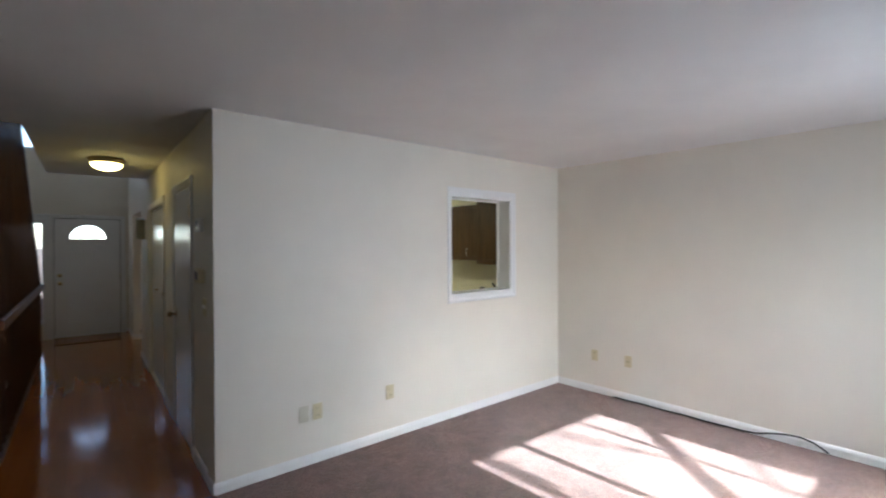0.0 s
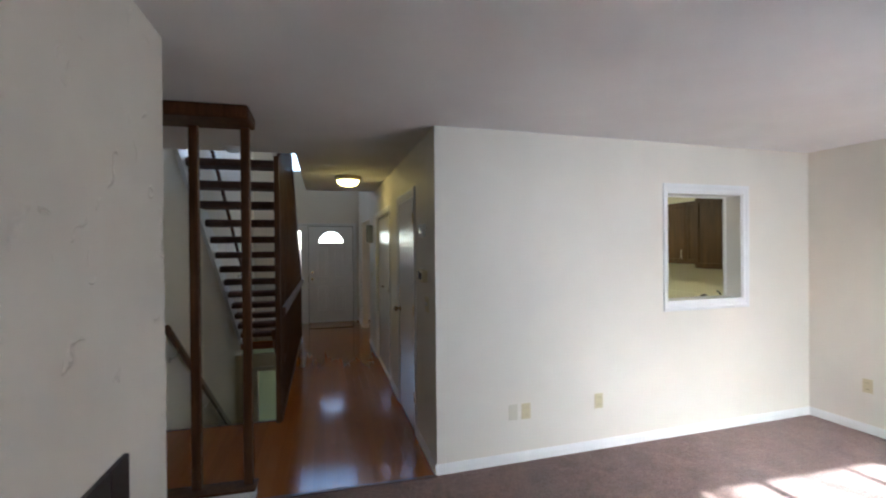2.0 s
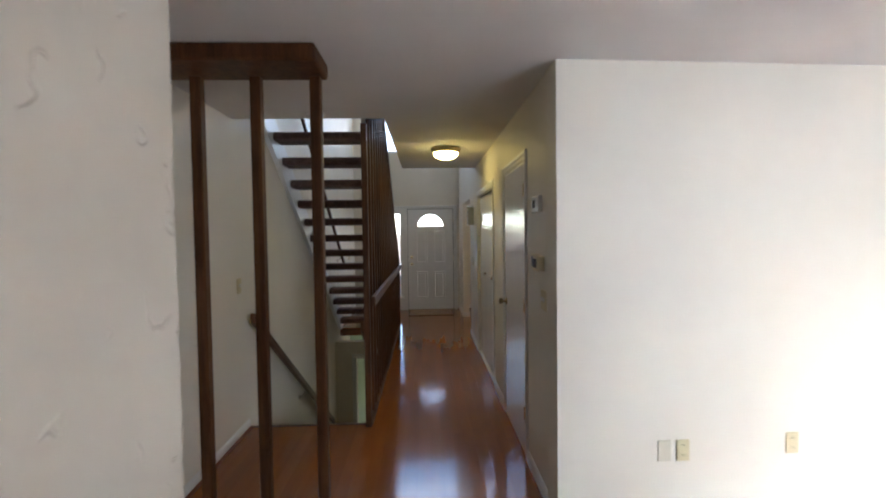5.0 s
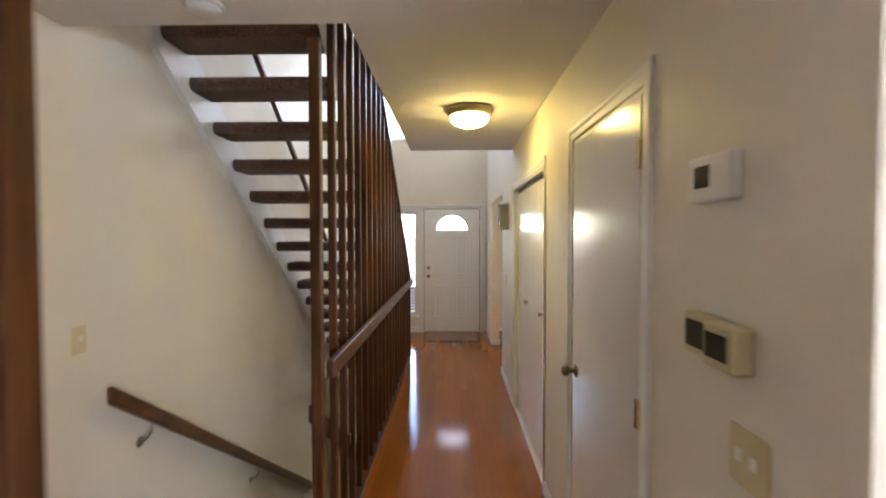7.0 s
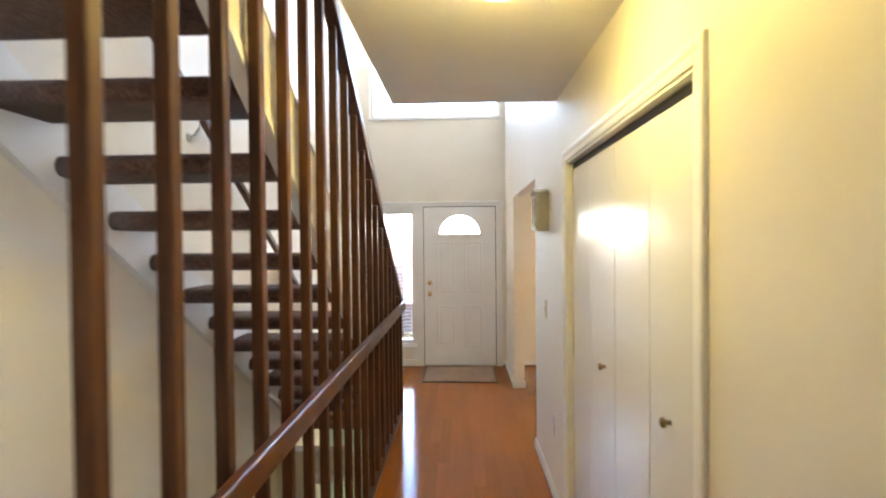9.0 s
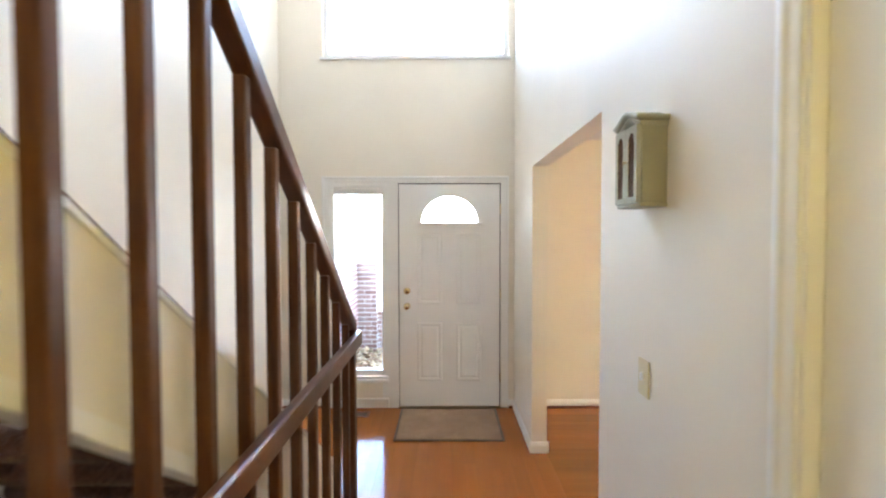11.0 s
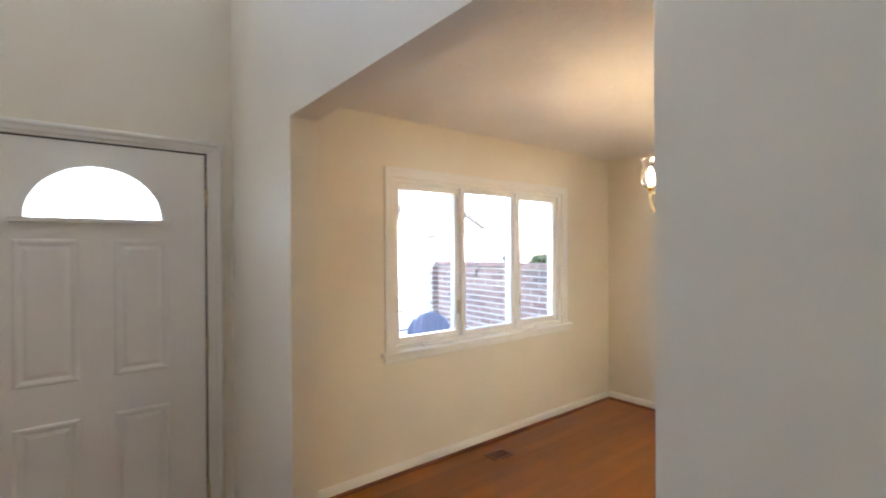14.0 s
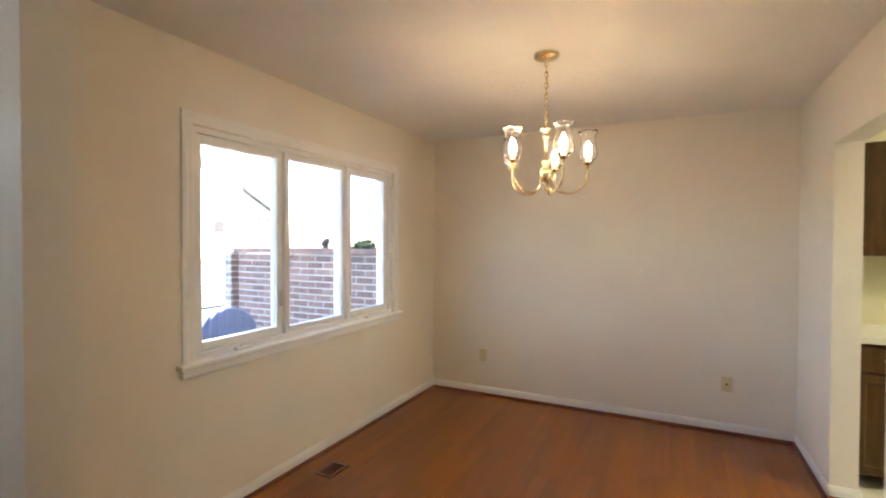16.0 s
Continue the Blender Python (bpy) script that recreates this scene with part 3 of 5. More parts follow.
part("fanlight_frame", arch_band(-0.012, 0.022, YF - 0.008, YF + 0.03, 0.035), STEELDOOR, leaf3)
fan_bm = bmesh.new()
pts = arch_points(FAN[0], FAN[1] + 0.001, FAN[2] - 0.002, FAN[3] - 0.002)
for y in (YF + 0.022, YF + 0.028):
    fan_bm.faces.new([fan_bm.verts.new((x, y, z)) for x, z in pts])
pane3 = part("fanlight_pane", fan_bm, GLASS, leaf3)
pane3.visible_shadow = False
fan_bars = bmesh.new()
for a in (45, 90, 135):
    c, s = math.cos(radians(a)), math.sin(radians(a))
    tube(fan_bars, [(FAN[0] + 0.10 * c, YF + 0.025, FAN[1] + 0.10 * s), (FAN[0] + 0.26 * c, YF + 0.025, FAN[1] + 0.245 * s)], 0.004, 6)
tube(fan_bars, [(FAN[0] + 0.10 * math.cos(radians(a)), YF + 0.025, FAN[1] + 0.10 * math.sin(radians(a))) for a in range(0, 181, 12)], 0.004, 6)
part("fanlight_bars", fan_bars, PLASTIC_W, leaf3)


def raised_panel(x0, x1, z0, z1):
    bm = bmesh.new()
    y = YF + 0.006
    steps = [(0.0, 0.0015), (0.008, -0.006), (0.018, -0.006), (0.034, 0.0005), (0.052, -0.005)]
    rings = []
    for inset, d in steps:
        rings.append([bm.verts.new((x, y + d, z)) for x, z in ((x0 + inset, z0 + inset), (x1 - inset, z0 + inset), (x1 - inset, z1 - inset), (x0 + inset, z1 - inset))])
    for a, b in zip(rings, rings[1:]):
        for k in range(4):
            bm.faces.new([a[k], a[(k + 1) % 4], b[(k + 1) % 4], b[k]])
    bm.faces.new(rings[-1])
    return bm


for x0, x1 in ((-0.885, -0.655), (-0.528, -0.298)):
    for z0, z1 in ((0.955, 1.605), (0.245, 0.785)):
        part("panel", raised_panel(x0, x1, z0, z1), STEELDOOR, leaf3)
lever_knob(leaf3, (-0.978, YF + 0.006, 0.935), (0, -1, 0), BRASS, 0.028)
part("deadbolt", lathe(bmesh.new(), [(0.031, 0), (0.030, -0.012), (0.022, -0.017), (0.008, -0.019)], (-0.978, YF + 0.006, 1.075), 20, "y"), BRASS, leaf3, "brass deadbolt", True)
for z in (0.28, 1.05, 1.82):
    hinge(fd, -0.132, -0.122, YF - 0.012, YF + 0.004, z, BRASS)
part("jamb", boxes((-0.124, -0.098, YF + 0.001, YF + 0.178, 0.0, 2.07), (-1.145, -1.056, YF - 0.012, YF + 0.178, 0.0, 2.07), (-1.056, -0.124, YF + 0.001, YF + 0.178, 2.056, 2.07)), TRIM, fd)
part("casing", casing_bm("x", YF, -1, -1.70, -0.098, 0.0, 2.07, 0.048), TRIM, fd)
# black strips paint the shade in the gap between leaf and jamb
part("gap_shade", boxes((-0.1332, -0.1242, YF + 0.0075, YF + 0.05, 0.012, 2.0555), (-1.0558, -1.0483, YF + 0.0075, YF + 0.05, 0.012, 2.0555), (-1.0482, -0.1333, YF + 0.0075, YF + 0.05, 2.0473, 2.0557)), BLACK, fd)
part("door_stop", boxes((-0.150, -0.1245, YF + 0.052, YF + 0.10, 0.012, 2.055), (-1.0555, -1.030, YF + 0.052, YF + 0.10, 0.012, 2.055), (-1.030, -0.150, YF + 0.052, YF + 0.10, 2.020, 2.055)), TRIM, fd)
part("sill_plate", boxes((-1.056, -0.124, YF - 0.03, YF + 0.17, -0.003, 0.011)), BRONZE, fd, "dark metal threshold")

sl = thing("window_2", (-1.42, YF, 0.3), "tall clear sidelight window beside the front door", "window", "", "structure")
part("window_frame", boxes((-1.70, -1.64, YF - 0.008, YF + 0.12, 0.0, 2.07), (-1.205, -1.146, YF + 0.012, YF + 0.12, 0.0, 2.07), (-1.64, -1.205, YF + 0.012, YF + 0.12, 1.96, 2.07), (-1.64, -1.205, YF + 0.03, YF + 0.12, 0.29, 0.335)), TRIM, sl)
part("head_moulding", boxes((-1.645, -1.17, YF - 0.012, YF + 0.011, 2.015, 2.045), (-1.64, -1.18, YF - 0.004, YF + 0.011, 1.99, 2.013), bevel=0.003), TRIM, sl)
part("window_sill", boxes((-1.72, -1.147, YF - 0.035, YF + 0.03, 0.235, 0.268), (-1.70, -1.147, YF - 0.015, YF + 0.029, 0.268, 0.29), bevel=0.006), TRIM, sl)
part("panel_below", boxes((-1.64, -1.205, YF + 0.010, YF + 0.12, 0.0, 0.234)), WALL, sl)
part("base_trim", boxes((-1.70, -1.147, YF - 0.014, YF + 0.009, 0.0, 0.085), bevel=0.004), TRIM, sl)
p2 = part("pane", boxes((-1.64, -1.205, YF + 0.06, YF + 0.066, 0.335, 1.96)), GLASS, sl)
p2.visible_shadow = False

uw = thing("window_3", (-0.89, YF, 3.19), "large fixed window high above the front door", "window", "", "structure")
part("window_frame", boxes((-1.73, -1.69, YF + 0.05, YF + 0.12, 3.19, 4.55), (-0.095, -0.055, YF + 0.05, YF + 0.12, 3.19, 4.55), (-1.69, -0.095, YF + 0.05, YF + 0.12, 3.19, 3.23), (-1.69, -0.095, YF + 0.05, YF + 0.12, 4.51, 4.55)), TRIM, uw)
part("window_sill", boxes((-1.75, -0.035, YF - 0.02, YF + 0.05, 3.165, 3.189), bevel=0.004), TRIM, uw)
p3 = part("pane", boxes((-1.69, -0.095, YF + 0.08, YF + 0.086, 3.23, 4.51)), GLASS, uw)
p3.visible_shadow = False

# ---- dining window: three lights, the outer two cranked ----
dw = thing("window_4", (1.945, YF, 0.85), "white three-light casement window over a moulded sill", "window", "", "structure")
part("casing", casing_bm("x", YF, -1, 1.02, 2.87, 0.85, 2.04, 0.066), TRIM, dw)
part("window_sill", boxes((0.925, 2.965, YF - 0.048, YF + 0.02, 0.822, 0.849), (0.945, 2.945, YF - 0.022, YF - 0.001, 0.775, 0.821), bevel=0.007), TRIM, dw)
lights = ((1.055, 1.655), (1.685, 2.265), (2.30, 2.835))
part("window_frame", boxes((1.02, 1.055, YF + 0.02, YF + 0.15, 0.85, 2.04), (2.835, 2.87, YF + 0.02, YF + 0.15, 0.85, 2.04), (1.655, 1.685, YF + 0.02, YF + 0.15, 0.85, 2.04), (2.265, 2.30, YF + 0.02, YF + 0.15, 0.85, 2.04),
           *((a, b, YF + 0.02, YF + 0.15, 2.01, 2.04) for a, b in lights), *((a, b, YF + 0.02, YF + 0.15, 0.85, 0.878) for a, b in lights)), TRIM, dw)
for k, (a, b) in enumerate(lights):
    s = 0.045 if k != 1 else 0.030
    sash = part("sash", boxes((a, a + s, YF + 0.045, YF + 0.10, 0.879, 2.009), (b - s, b, YF + 0.045, YF + 0.10, 0.879, 2.009), (a + s, b - s, YF + 0.045, YF + 0.10, 0.879, 0.879 + s), (a + s, b - s, YF + 0.045, YF + 0.10, 2.009 - s, 2.009), bevel=0.003), TRIM, dw)
    pane = part("pane", boxes((a + s, b - s, YF + 0.072, YF + 0.078, 0.879 + s, 2.009 - s)), GLASS, sash)
    pane.visible_shadow = False
    if k != 1:
        cx = (a + b) / 2 - 0.03
        crank = boxes((cx - 0.055, cx + 0.055, YF - 0.012, YF + 0.035, 0.850, 0.868), bevel=0.005)
        tube(crank, [(cx - 0.03, YF + 0.0, 0.868), (cx - 0.02, YF - 0.008, 0.882), (cx + 0.05, YF - 0.010, 0.876), (cx + 0.07, YF - 0.012, 0.87)], 0.006)
        part("crank", crank, PLASTIC_W, dw)
    lx = b - 0.022 if k == 0 else a + 0.02
    if k != 1:
        part("latch", boxes((lx - 0.010, lx + 0.010, YF + 0.030, YF + 0.044, 1.05, 1.15), bevel=0.003), NICKEL, sash)

# ---- back window of the living room ----
bw = thing("window_5", (2.53, YB, 0.99), "wide window behind the walk through which the sun falls", "window", "", "structure")
part("window_frame", boxes((1.72, 1.76, YB - 0.10, YB - 0.04, 0.99, 2.03), (3.30, 3.34, YB - 0.10, YB - 0.04, 0.99, 2.03), (1.76, 3.30, YB - 0.10, YB - 0.04, 0.99, 1.03), (1.76, 3.30, YB - 0.10, YB - 0.04, 1.99, 2.03), (2.985, 3.02, YB - 0.09, YB - 0.05, 1.03, 1.99), (2.225, 2.285, YB - 0.09, YB - 0.05, 1.03, 1.99)), TRIM, bw)
p5 = part("pane", boxes((1.76, 3.30, YB - 0.074, YB - 0.068, 1.03, 1.99)), GLASS, bw)
p5.visible_shadow = False

# ---- fireplace ----
structure("fireplace", cells([XL, -1.37], [YB, -1.06], lambda x, y: True, 0.0, C - 0.001, lambda u, v, w: (u, v, w)), STUCCO, "trowelled cream plaster chimney breast", "fireplace")
ins = thing("fireplace_insert", (-1.37, -2.0, 0.006), "black metal fireplace insert set on the chimney breast", "fireplace insert")
part("surround", boxes((-1.369, -1.352, -2.53, -2.40, 0.006, 0.955), (-1.369, -1.352, -1.60, -1.47, 0.006, 0.955), (-1.369, -1.352, -2.40, -1.60, 0.82, 0.955), (-1.369, -1.352, -2.40, -1.60, 0.006, 0.12), bevel=0.003), BLACK, ins)
for k in range(2):
    y0 = -2.398 + k * 0.4
    part("glass_door", boxes((-1.366, -1.358, y0, y0 + 0.396, 0.122, 0.818), bevel=0.002), SCREEN, ins)

# ---- screen of posts beside the living room ----
curb = thing("stair_screen", (-1.65, 0.05, 0.0), "dark stained timber screen of square posts on a low white curb", "screen")
part("curb", boxes((XL, -1.185, -0.07, 0.085, 0.0, 0.085), bevel=0.004), TRIM, curb, "white low curb")
part("sill", boxes((XL, -1.175, -0.058, 0.087, 0.085, 0.103), bevel=0.004), DARKWOOD, curb)
part("header", boxes((XL, -1.172, -0.215, 0.085, 2.358, C - 0.001), bevel=0.014), DARKWOOD, curb)
for x in (-1.226, -1.524, -1.820, -2.100):
    part("post", boxes((x - 0.027, x + 0.027, 0.004, 0.060, 0.103, 2.358), bevel=0.006), DARKWOOD, curb)

# ---- open stair up ----
RISE, RUN, T0 = 0.1942, 0.2575, 5.11
stair = thing("staircase", (-1.65, 5.4, 0.0), "open-riser stair with dark brown carpeted treads between cream stringers", "staircase")


def tread_bm(k):
    """Carpet-wrapped tread with rounded edges, dipping a little at its ends."""
    z, y = RISE * (k + 1), T0 - RUN * k
    bm = bmesh.new()
    prof = []
    r = 0.036
    for a in range(-90, 91, 30):
        prof.append((y + 0.285 - r + r * math.cos(radians(a)), z - 0.041 + 0.041 * math.sin(radians(a))))
    for a in range(90, 271, 30):
        prof.append((y + r + r * math.cos(radians(a)), z - 0.041 + 0.041 * math.sin(radians(a))))
    xs = (XL + 0.043, XL + 0.30, -1.45, -1.237)
    rings = [[bm.verts.new((x, py, pz)) for py, pz in prof] for x in xs]
    for a, b in zip(rings, rings[1:]):
        for i in range(len(prof)):
            bm.faces.new([a[i], a[(i + 1) % len(prof)], b[(i + 1) % len(prof)], b[i]])
    bm.faces.new(rings[0])
    bm.faces.new(rings[-1])
    return bm


for k in range(14):
    part("tread", tread_bm(k), TREADCARPET, stair, "", True)


def stringer(x0, x1):
    bm = bmesh.new()
    ya, yb = 5.35, 1.70
    zl = lambda y: RISE + (T0 - y) * RISE / RUN - 0.165
    low = [(ya, 0.0), (ya, 0.0 + 0.20), (yb, zl(yb) + 0.36), (yb, zl(yb)), (ya - 0.12, 0.0)]
    a = [bm.verts.new((x0, y, z)) for y, z in low]
    b = [bm.verts.new((x1, y, z)) for y, z in low]
    bm.faces.new(a)
    bm.faces.new(b)
    for i in range(len(low)):
        bm.faces.new([a[i], a[(i + 1) % len(low)], b[(i + 1) % len(low)], b[i]])
    return bm


part("stringer", stringer(XL + 0.001, XL + 0.042), TRIM, stair)


def sloped_panel(x0, x1, low, high, ya=5.25, yb=1.55):
    """An upright board whose edges run with the stair, cut off at the floor; low and high are its heights at mid stair."""
    bm = bmesh.new()
    line = lambda y, h: max(0.0, h - 0.737 * (y - 3.092))
    ys = sorted({ya, yb, *(y for y in (3.092 + low / 0.737, 3.092 + high / 0.737) if yb < y < ya)})
    outline = [(y, line(y, low)) for y in ys] + [(y, line(y, high) + 0.001) for y in reversed(ys)]
    a, b = [[bm.verts.new((x, y, z)) for y, z in outline] for x in (x0, x1)]
    bm.faces.new(a)
    bm.faces.new(b)
    for i in range(len(a)):
        bm.faces.new([a[i], a[(i + 1) % len(a)], b[(i + 1) % len(b)], b[i]])
    return bm


part("side_panel", sloped_panel(-1.236, -1.196, 1.655, 1.955), WALL, stair, "cream painted closed side of the stair")
part("panel_cap", sloped_panel(-1.240, -1.190, 1.955, 1.970), TRIM, stair)
part("panel_edge", sloped_panel(-1.240, -1.184, 1.612, 1.654), TRIM, stair, "white strip along the lower edge")


def handrail(name, p, q, label, brackets, high=0.085):
    ob = thing(name, p, label, "handrail")
    bm = beam(bmesh.new(), p, q, 0.042, high, bevel=0.012)
    part("rail", bm, RAILWOOD, ob)
    for f in brackets:
        at = Vector(p).lerp(Vector(q), f)
        b = bmesh.new()
        tube(b, [(XL + 0.002, at.y, at.z - 0.14), (XL + 0.035, at.y, at.z - 0.125), (at.x, at.y, at.z - 0.085), (at.x, at.y, at.z - 0.036)], 0.006)
        lathe(b, [(0.026, 0.0), (0.024, 0.006), (0.010, 0.010)], (XL + 0.001, at.y, at.z - 0.14), 14, "x")
        part("bracket", b, NICKEL, ob)
    return ob


handrail("wall_handrail", (-2.065, 1.335, 0.905), (-2.065, 4.35, -1.165), "dark stained wooden handrail falling along the basement stair wall", (0.09, 0.5, 0.9))
side_rail = thing("stair_handrail", (-1.205, 1.45, 0.80), "dark stained handrail on the open side of the basement stair", "handrail")
part("rail", beam(bmesh.new(), (-1.205, 1.42, 0.80), (-1.205, 4.3, -1.18), 0.042, 0.085, bevel=0.010), RAILWOOD, side_rail)
for y in (1.9, 3.6):
    part("bracket", boxes((-1.185, -1.142, y - 0.02, y + 0.02, 0.80 - (y - 1.42) * 0.6875 - 0.03, 0.80 - (y - 1.42) * 0.6875 + 0.03), bevel=0.004), RAILWOOD, side_rail)
handrail("wall_handrail", (-2.065, 5.55, 1.005), (-2.065, 1.9, 3.70), "dark stained wooden handrail rising along the upper stair wall", (0.1, 0.5, 0.9), 0.062)

# ---- balustrade along the hall ----
bal = thing("balustrade", (-1.16, 3.4, 0.0), "dark stained hall balustrade of tall square balusters and two rails", "balustrade")
slope = lambda y: 1.04 + (5.47 - y) * 0.73
BX = -1.16
NY, EY = 1.355, 5.41
part("newel", boxes((BX - 0.024, BX + 0.024, NY - 0.024, NY + 0.024, 0.0, C - 0.002), bevel=0.006), DARKWOOD, bal)
part("end_post", boxes((BX - 0.03, BX + 0.03, EY - 0.03, EY + 0.03, 0.0, slope(EY) - 0.01), bevel=0.005), DARKWOOD, bal)
y = 1.618
ys = []
while y < EY - 0.10:
    ys.append(y)
    y += 0.2042
for y in ys:
    top = slope(y + 0.025) - 0.04
    part("baluster", boxes((BX - 0.018, BX + 0.018, y - 0.018, y + 0.018, 0.03, top), bevel=0.005), DARKWOOD, bal)
part("top_rail", beam(bmesh.new(), (BX, EY + 0.035, slope(EY + 0.035)), (BX, 1.75, slope(1.75)), 0.064, 0.085, bevel=0.010), RAILWOOD, bal)
part("guard_rail", beam(bmesh.new(), (BX + 0.048, EY + 0.03, 1.012), (BX + 0.048, NY + 0.02, 1.012), 0.036, 0.078, bevel=0.008), RAILWOOD, bal)
part("shoe", boxes((BX - 0.03, BX + 0.03, NY + 0.025, EY - 0.031, 0.0, 0.03), bevel=0.004), RAILWOOD, bal)

# ---- basement stair ----
bst = thing("basement_stair", (-1.65, 1.4, -0.2), "carpeted stair leading down to the basement", "staircase")
for k in range(12):
    z, y = -0.2 * (k + 1), 1.40 + 0.26 * k
    part("step", boxes((XL + 0.001, -1.171, y + 0.001, y + 0.275, z - 0.19, z), bevel=0.015), TREADCARPET, bst)
part("nosing", boxes((XL, -1.19, 1.385, 1.42, -0.02, 0.004), bevel=0.005), RAILWOOD, bst)
structure("door_4", casing_bm("x", 4.9, -1, -1.80, -1.25, BASE_Z, -0.40, 0.07), TRIM, "white casing of an open doorway in the basement", "door")


# ---- hall fixtures ----
def dome_light():
    x, y = -0.46, 2.455
    ob = thing("ceiling_light", (x, y, C), "lit flush ceiling light with an alabaster dome and metal pan", "ceiling light")
    part("pan", lathe(bmesh.new(), [(0.06, C - 0.001), (0.150, C - 0.002), (0.156, C - 0.012), (0.149, C - 0.034), (0.136, C - 0.050), (0.118, C - 0.052)], (x, y, 0), 36), PEWTER, ob, "", True)
    prof = [(0.128, C - 0.046), (0.126, C - 0.060)]
    for a in range(10, 91, 10):
        prof.append((0.126 * math.cos(radians(a)) + 0.0005, C - 0.060 - 0.062 * math.sin(radians(a))))
    part("dome", lathe(bmesh.new(), prof, (x, y, 0), 36), DOME, ob, "glowing white glass dome", True)
    part("finial", lathe(bmesh.new(), [(0.004, C - 0.120), (0.010, C - 0.124), (0.009, C - 0.132), (0.003, C - 0.138)], (x, y, 0), 14), BRONZE, ob, "", True)


dome_light()

sm = thing("smoke_detector", (-1.47, 1.04, C), "round white smoke detector on the ceiling", "smoke detector")
part("base", lathe(bmesh.new(), [(0.070, C - 0.001), (0.072, C - 0.012), (0.066, C - 0.016)], (-1.47, 1.04, 0), 28), PLASTIC_W, sm, "", True)
part("cover", lathe(bmesh.new(), [(0.060, C - 0.016), (0.060, C - 0.028), (0.050, C - 0.040), (0.015, C - 0.043)], (-1.47, 1.04, 0), 28), PLASTIC_W, sm, "", True)

th = thing("thermostat", (0.0, 0.38, 1.68), "white thermostat with a small grey display on the hall wall", "thermostat")
part("housing", boxes((-0.027, -0.001, 0.285, 0.455, 1.672, 1.772), bevel=0.008), PLASTIC_W, th)
part("display", boxes((-0.0285, -0.0265, 0.365, 0.424, 1.702, 1.750)), SCREEN, th, "grey-green display")

ic = thing("intercom", (0.0, 0.32, 1.33), "yellowed wall intercom with two dark panels", "intercom")
part("housing", boxes((-0.045, -0.001, 0.245, 0.350, 1.330, 1.420), bevel=0.006), IVORY, ic)
part("side_unit", boxes((-0.032, -0.001, 0.352, 0.455, 1.335, 1.425), bevel=0.005), IVORY, ic)
part("grille", boxes((-0.0465, -0.0445, 0.262, 0.338, 1.350, 1.402)), SCREEN, ic, "dark speaker grille")
part("grille", boxes((-0.0335, -0.0315, 0.365, 0.443, 1.350, 1.410)), BLACK, ic, "dark panel")


def wall_plate(name, at, out, label, category, mat, toggles=1, wide=0.072, high=0.115):
    """A cover plate on a wall; out is the way off the wall along x or y."""
    ob = thing(name, at, label, category)
    x, y, z = at
    ox, oy = out

    def slab(du, dv, w, h, t0, t1, b=0.0):
        if oy:
            return boxes((x + du - w / 2, x + du + w / 2, *sorted((y + oy * t0, y + oy * t1)), z + dv - h / 2, z + dv + h / 2), bevel=b)
        return boxes((*sorted((x + ox * t0, x + ox * t1)), y + du - w / 2, y + du + w / 2, z + dv - h / 2, z + dv + h / 2), bevel=b)

    part("plate", slab(0, 0, wide, high, 0.0005, 0.007, 0.002), mat, ob)
    if category == "outlet":
        for dv in (-0.027, 0.027):
            soc = part("socket", slab(0, dv, 0.034, 0.030, 0.0072, 0.009, 0.0008), mat, ob)
            for du in (-0.007, 0.007):
                part("slot", slab(du, dv + 0.002, 0.003, 0.009, 0.0091, 0.0096), BLACK, soc)
    elif category == "switch":
        for k in range(toggles):
            du = (k - (toggles - 1) / 2) * 0.046
            part("toggle", slab(du, 0.004, 0.010, 0.024, 0.0072, 0.016, 0.0015), PLASTIC_W, ob)
    elif toggles:
        part("jack", slab(0, 0, 0.014, 0.014, 0.0072, 0.009, 0.0008), BLACK, ob)
    return ob


in_room(wall_plate("wall_plate", (0.585, 0.0, 0.376), (0, -1), "plain ivory blank plate low on the living room wall", "plate", IVORY_PALE, 0))
in_room(wall_plate("outlet", (0.690, 0.0, 0.374), (0, -1), "yellowed outlet low on the living room wall", "outlet", IVORY))
in_room(wall_plate("outlet", (1.322, 0.0, 0.382), (0, -1), "ivory outlet low on the living room wall", "outlet", IVORY))
in_room(wall_plate("outlet", (XR, -0.466, 0.40), (-1, 0), "ivory outlet on the sunlit living room wall", "outlet", IVORY))
in_room(wall_plate("wall_plate", (XR, -0.84, 0.40), (-1, 0), "ivory cable plate on the sunlit living room wall", "plate", IVORY))
wall_plate("switch", (0.0, 0.255, 1.165), (-1, 0), "double ivory switch plate in the hall", "switch", IVORY, 2, 0.118)
wall_plate("switch", (0.0, 4.285, 1.14), (-1, 0), "ivory switch plate below the wall cabinet", "switch", IVORY, 1)
wall_plate("outlet", (0.0, 4.05, 0.44), (-1, 0), "white outlet low in the hall", "outlet", PLASTIC_W)
wall_plate("switch", (XL, 1.245, 1.17), (1, 0), "ivory switch plate on the stair wall", "switch", IVORY, 1)
wall_plate("switch", (XL, 6.348, 1.142), (1, 0), "double ivory switch plate by the front door", "switch", IVORY, 2, 0.118)
wall_plate("outlet", (XL, 6.30, 0.36), (1, 0), "ivory outlet low by the front door", "outlet", IVORY)
wall_plate("outlet", (XD, 6.52, 0.375), (-1, 0), "ivory outlet on the far dining room wall", "outlet", IVORY)
wall_plate("wall_plate", (XD, 4.53, 0.375), (-1, 0), "ivory plate on the dining room wall near the kitchen", "plate", IVORY)

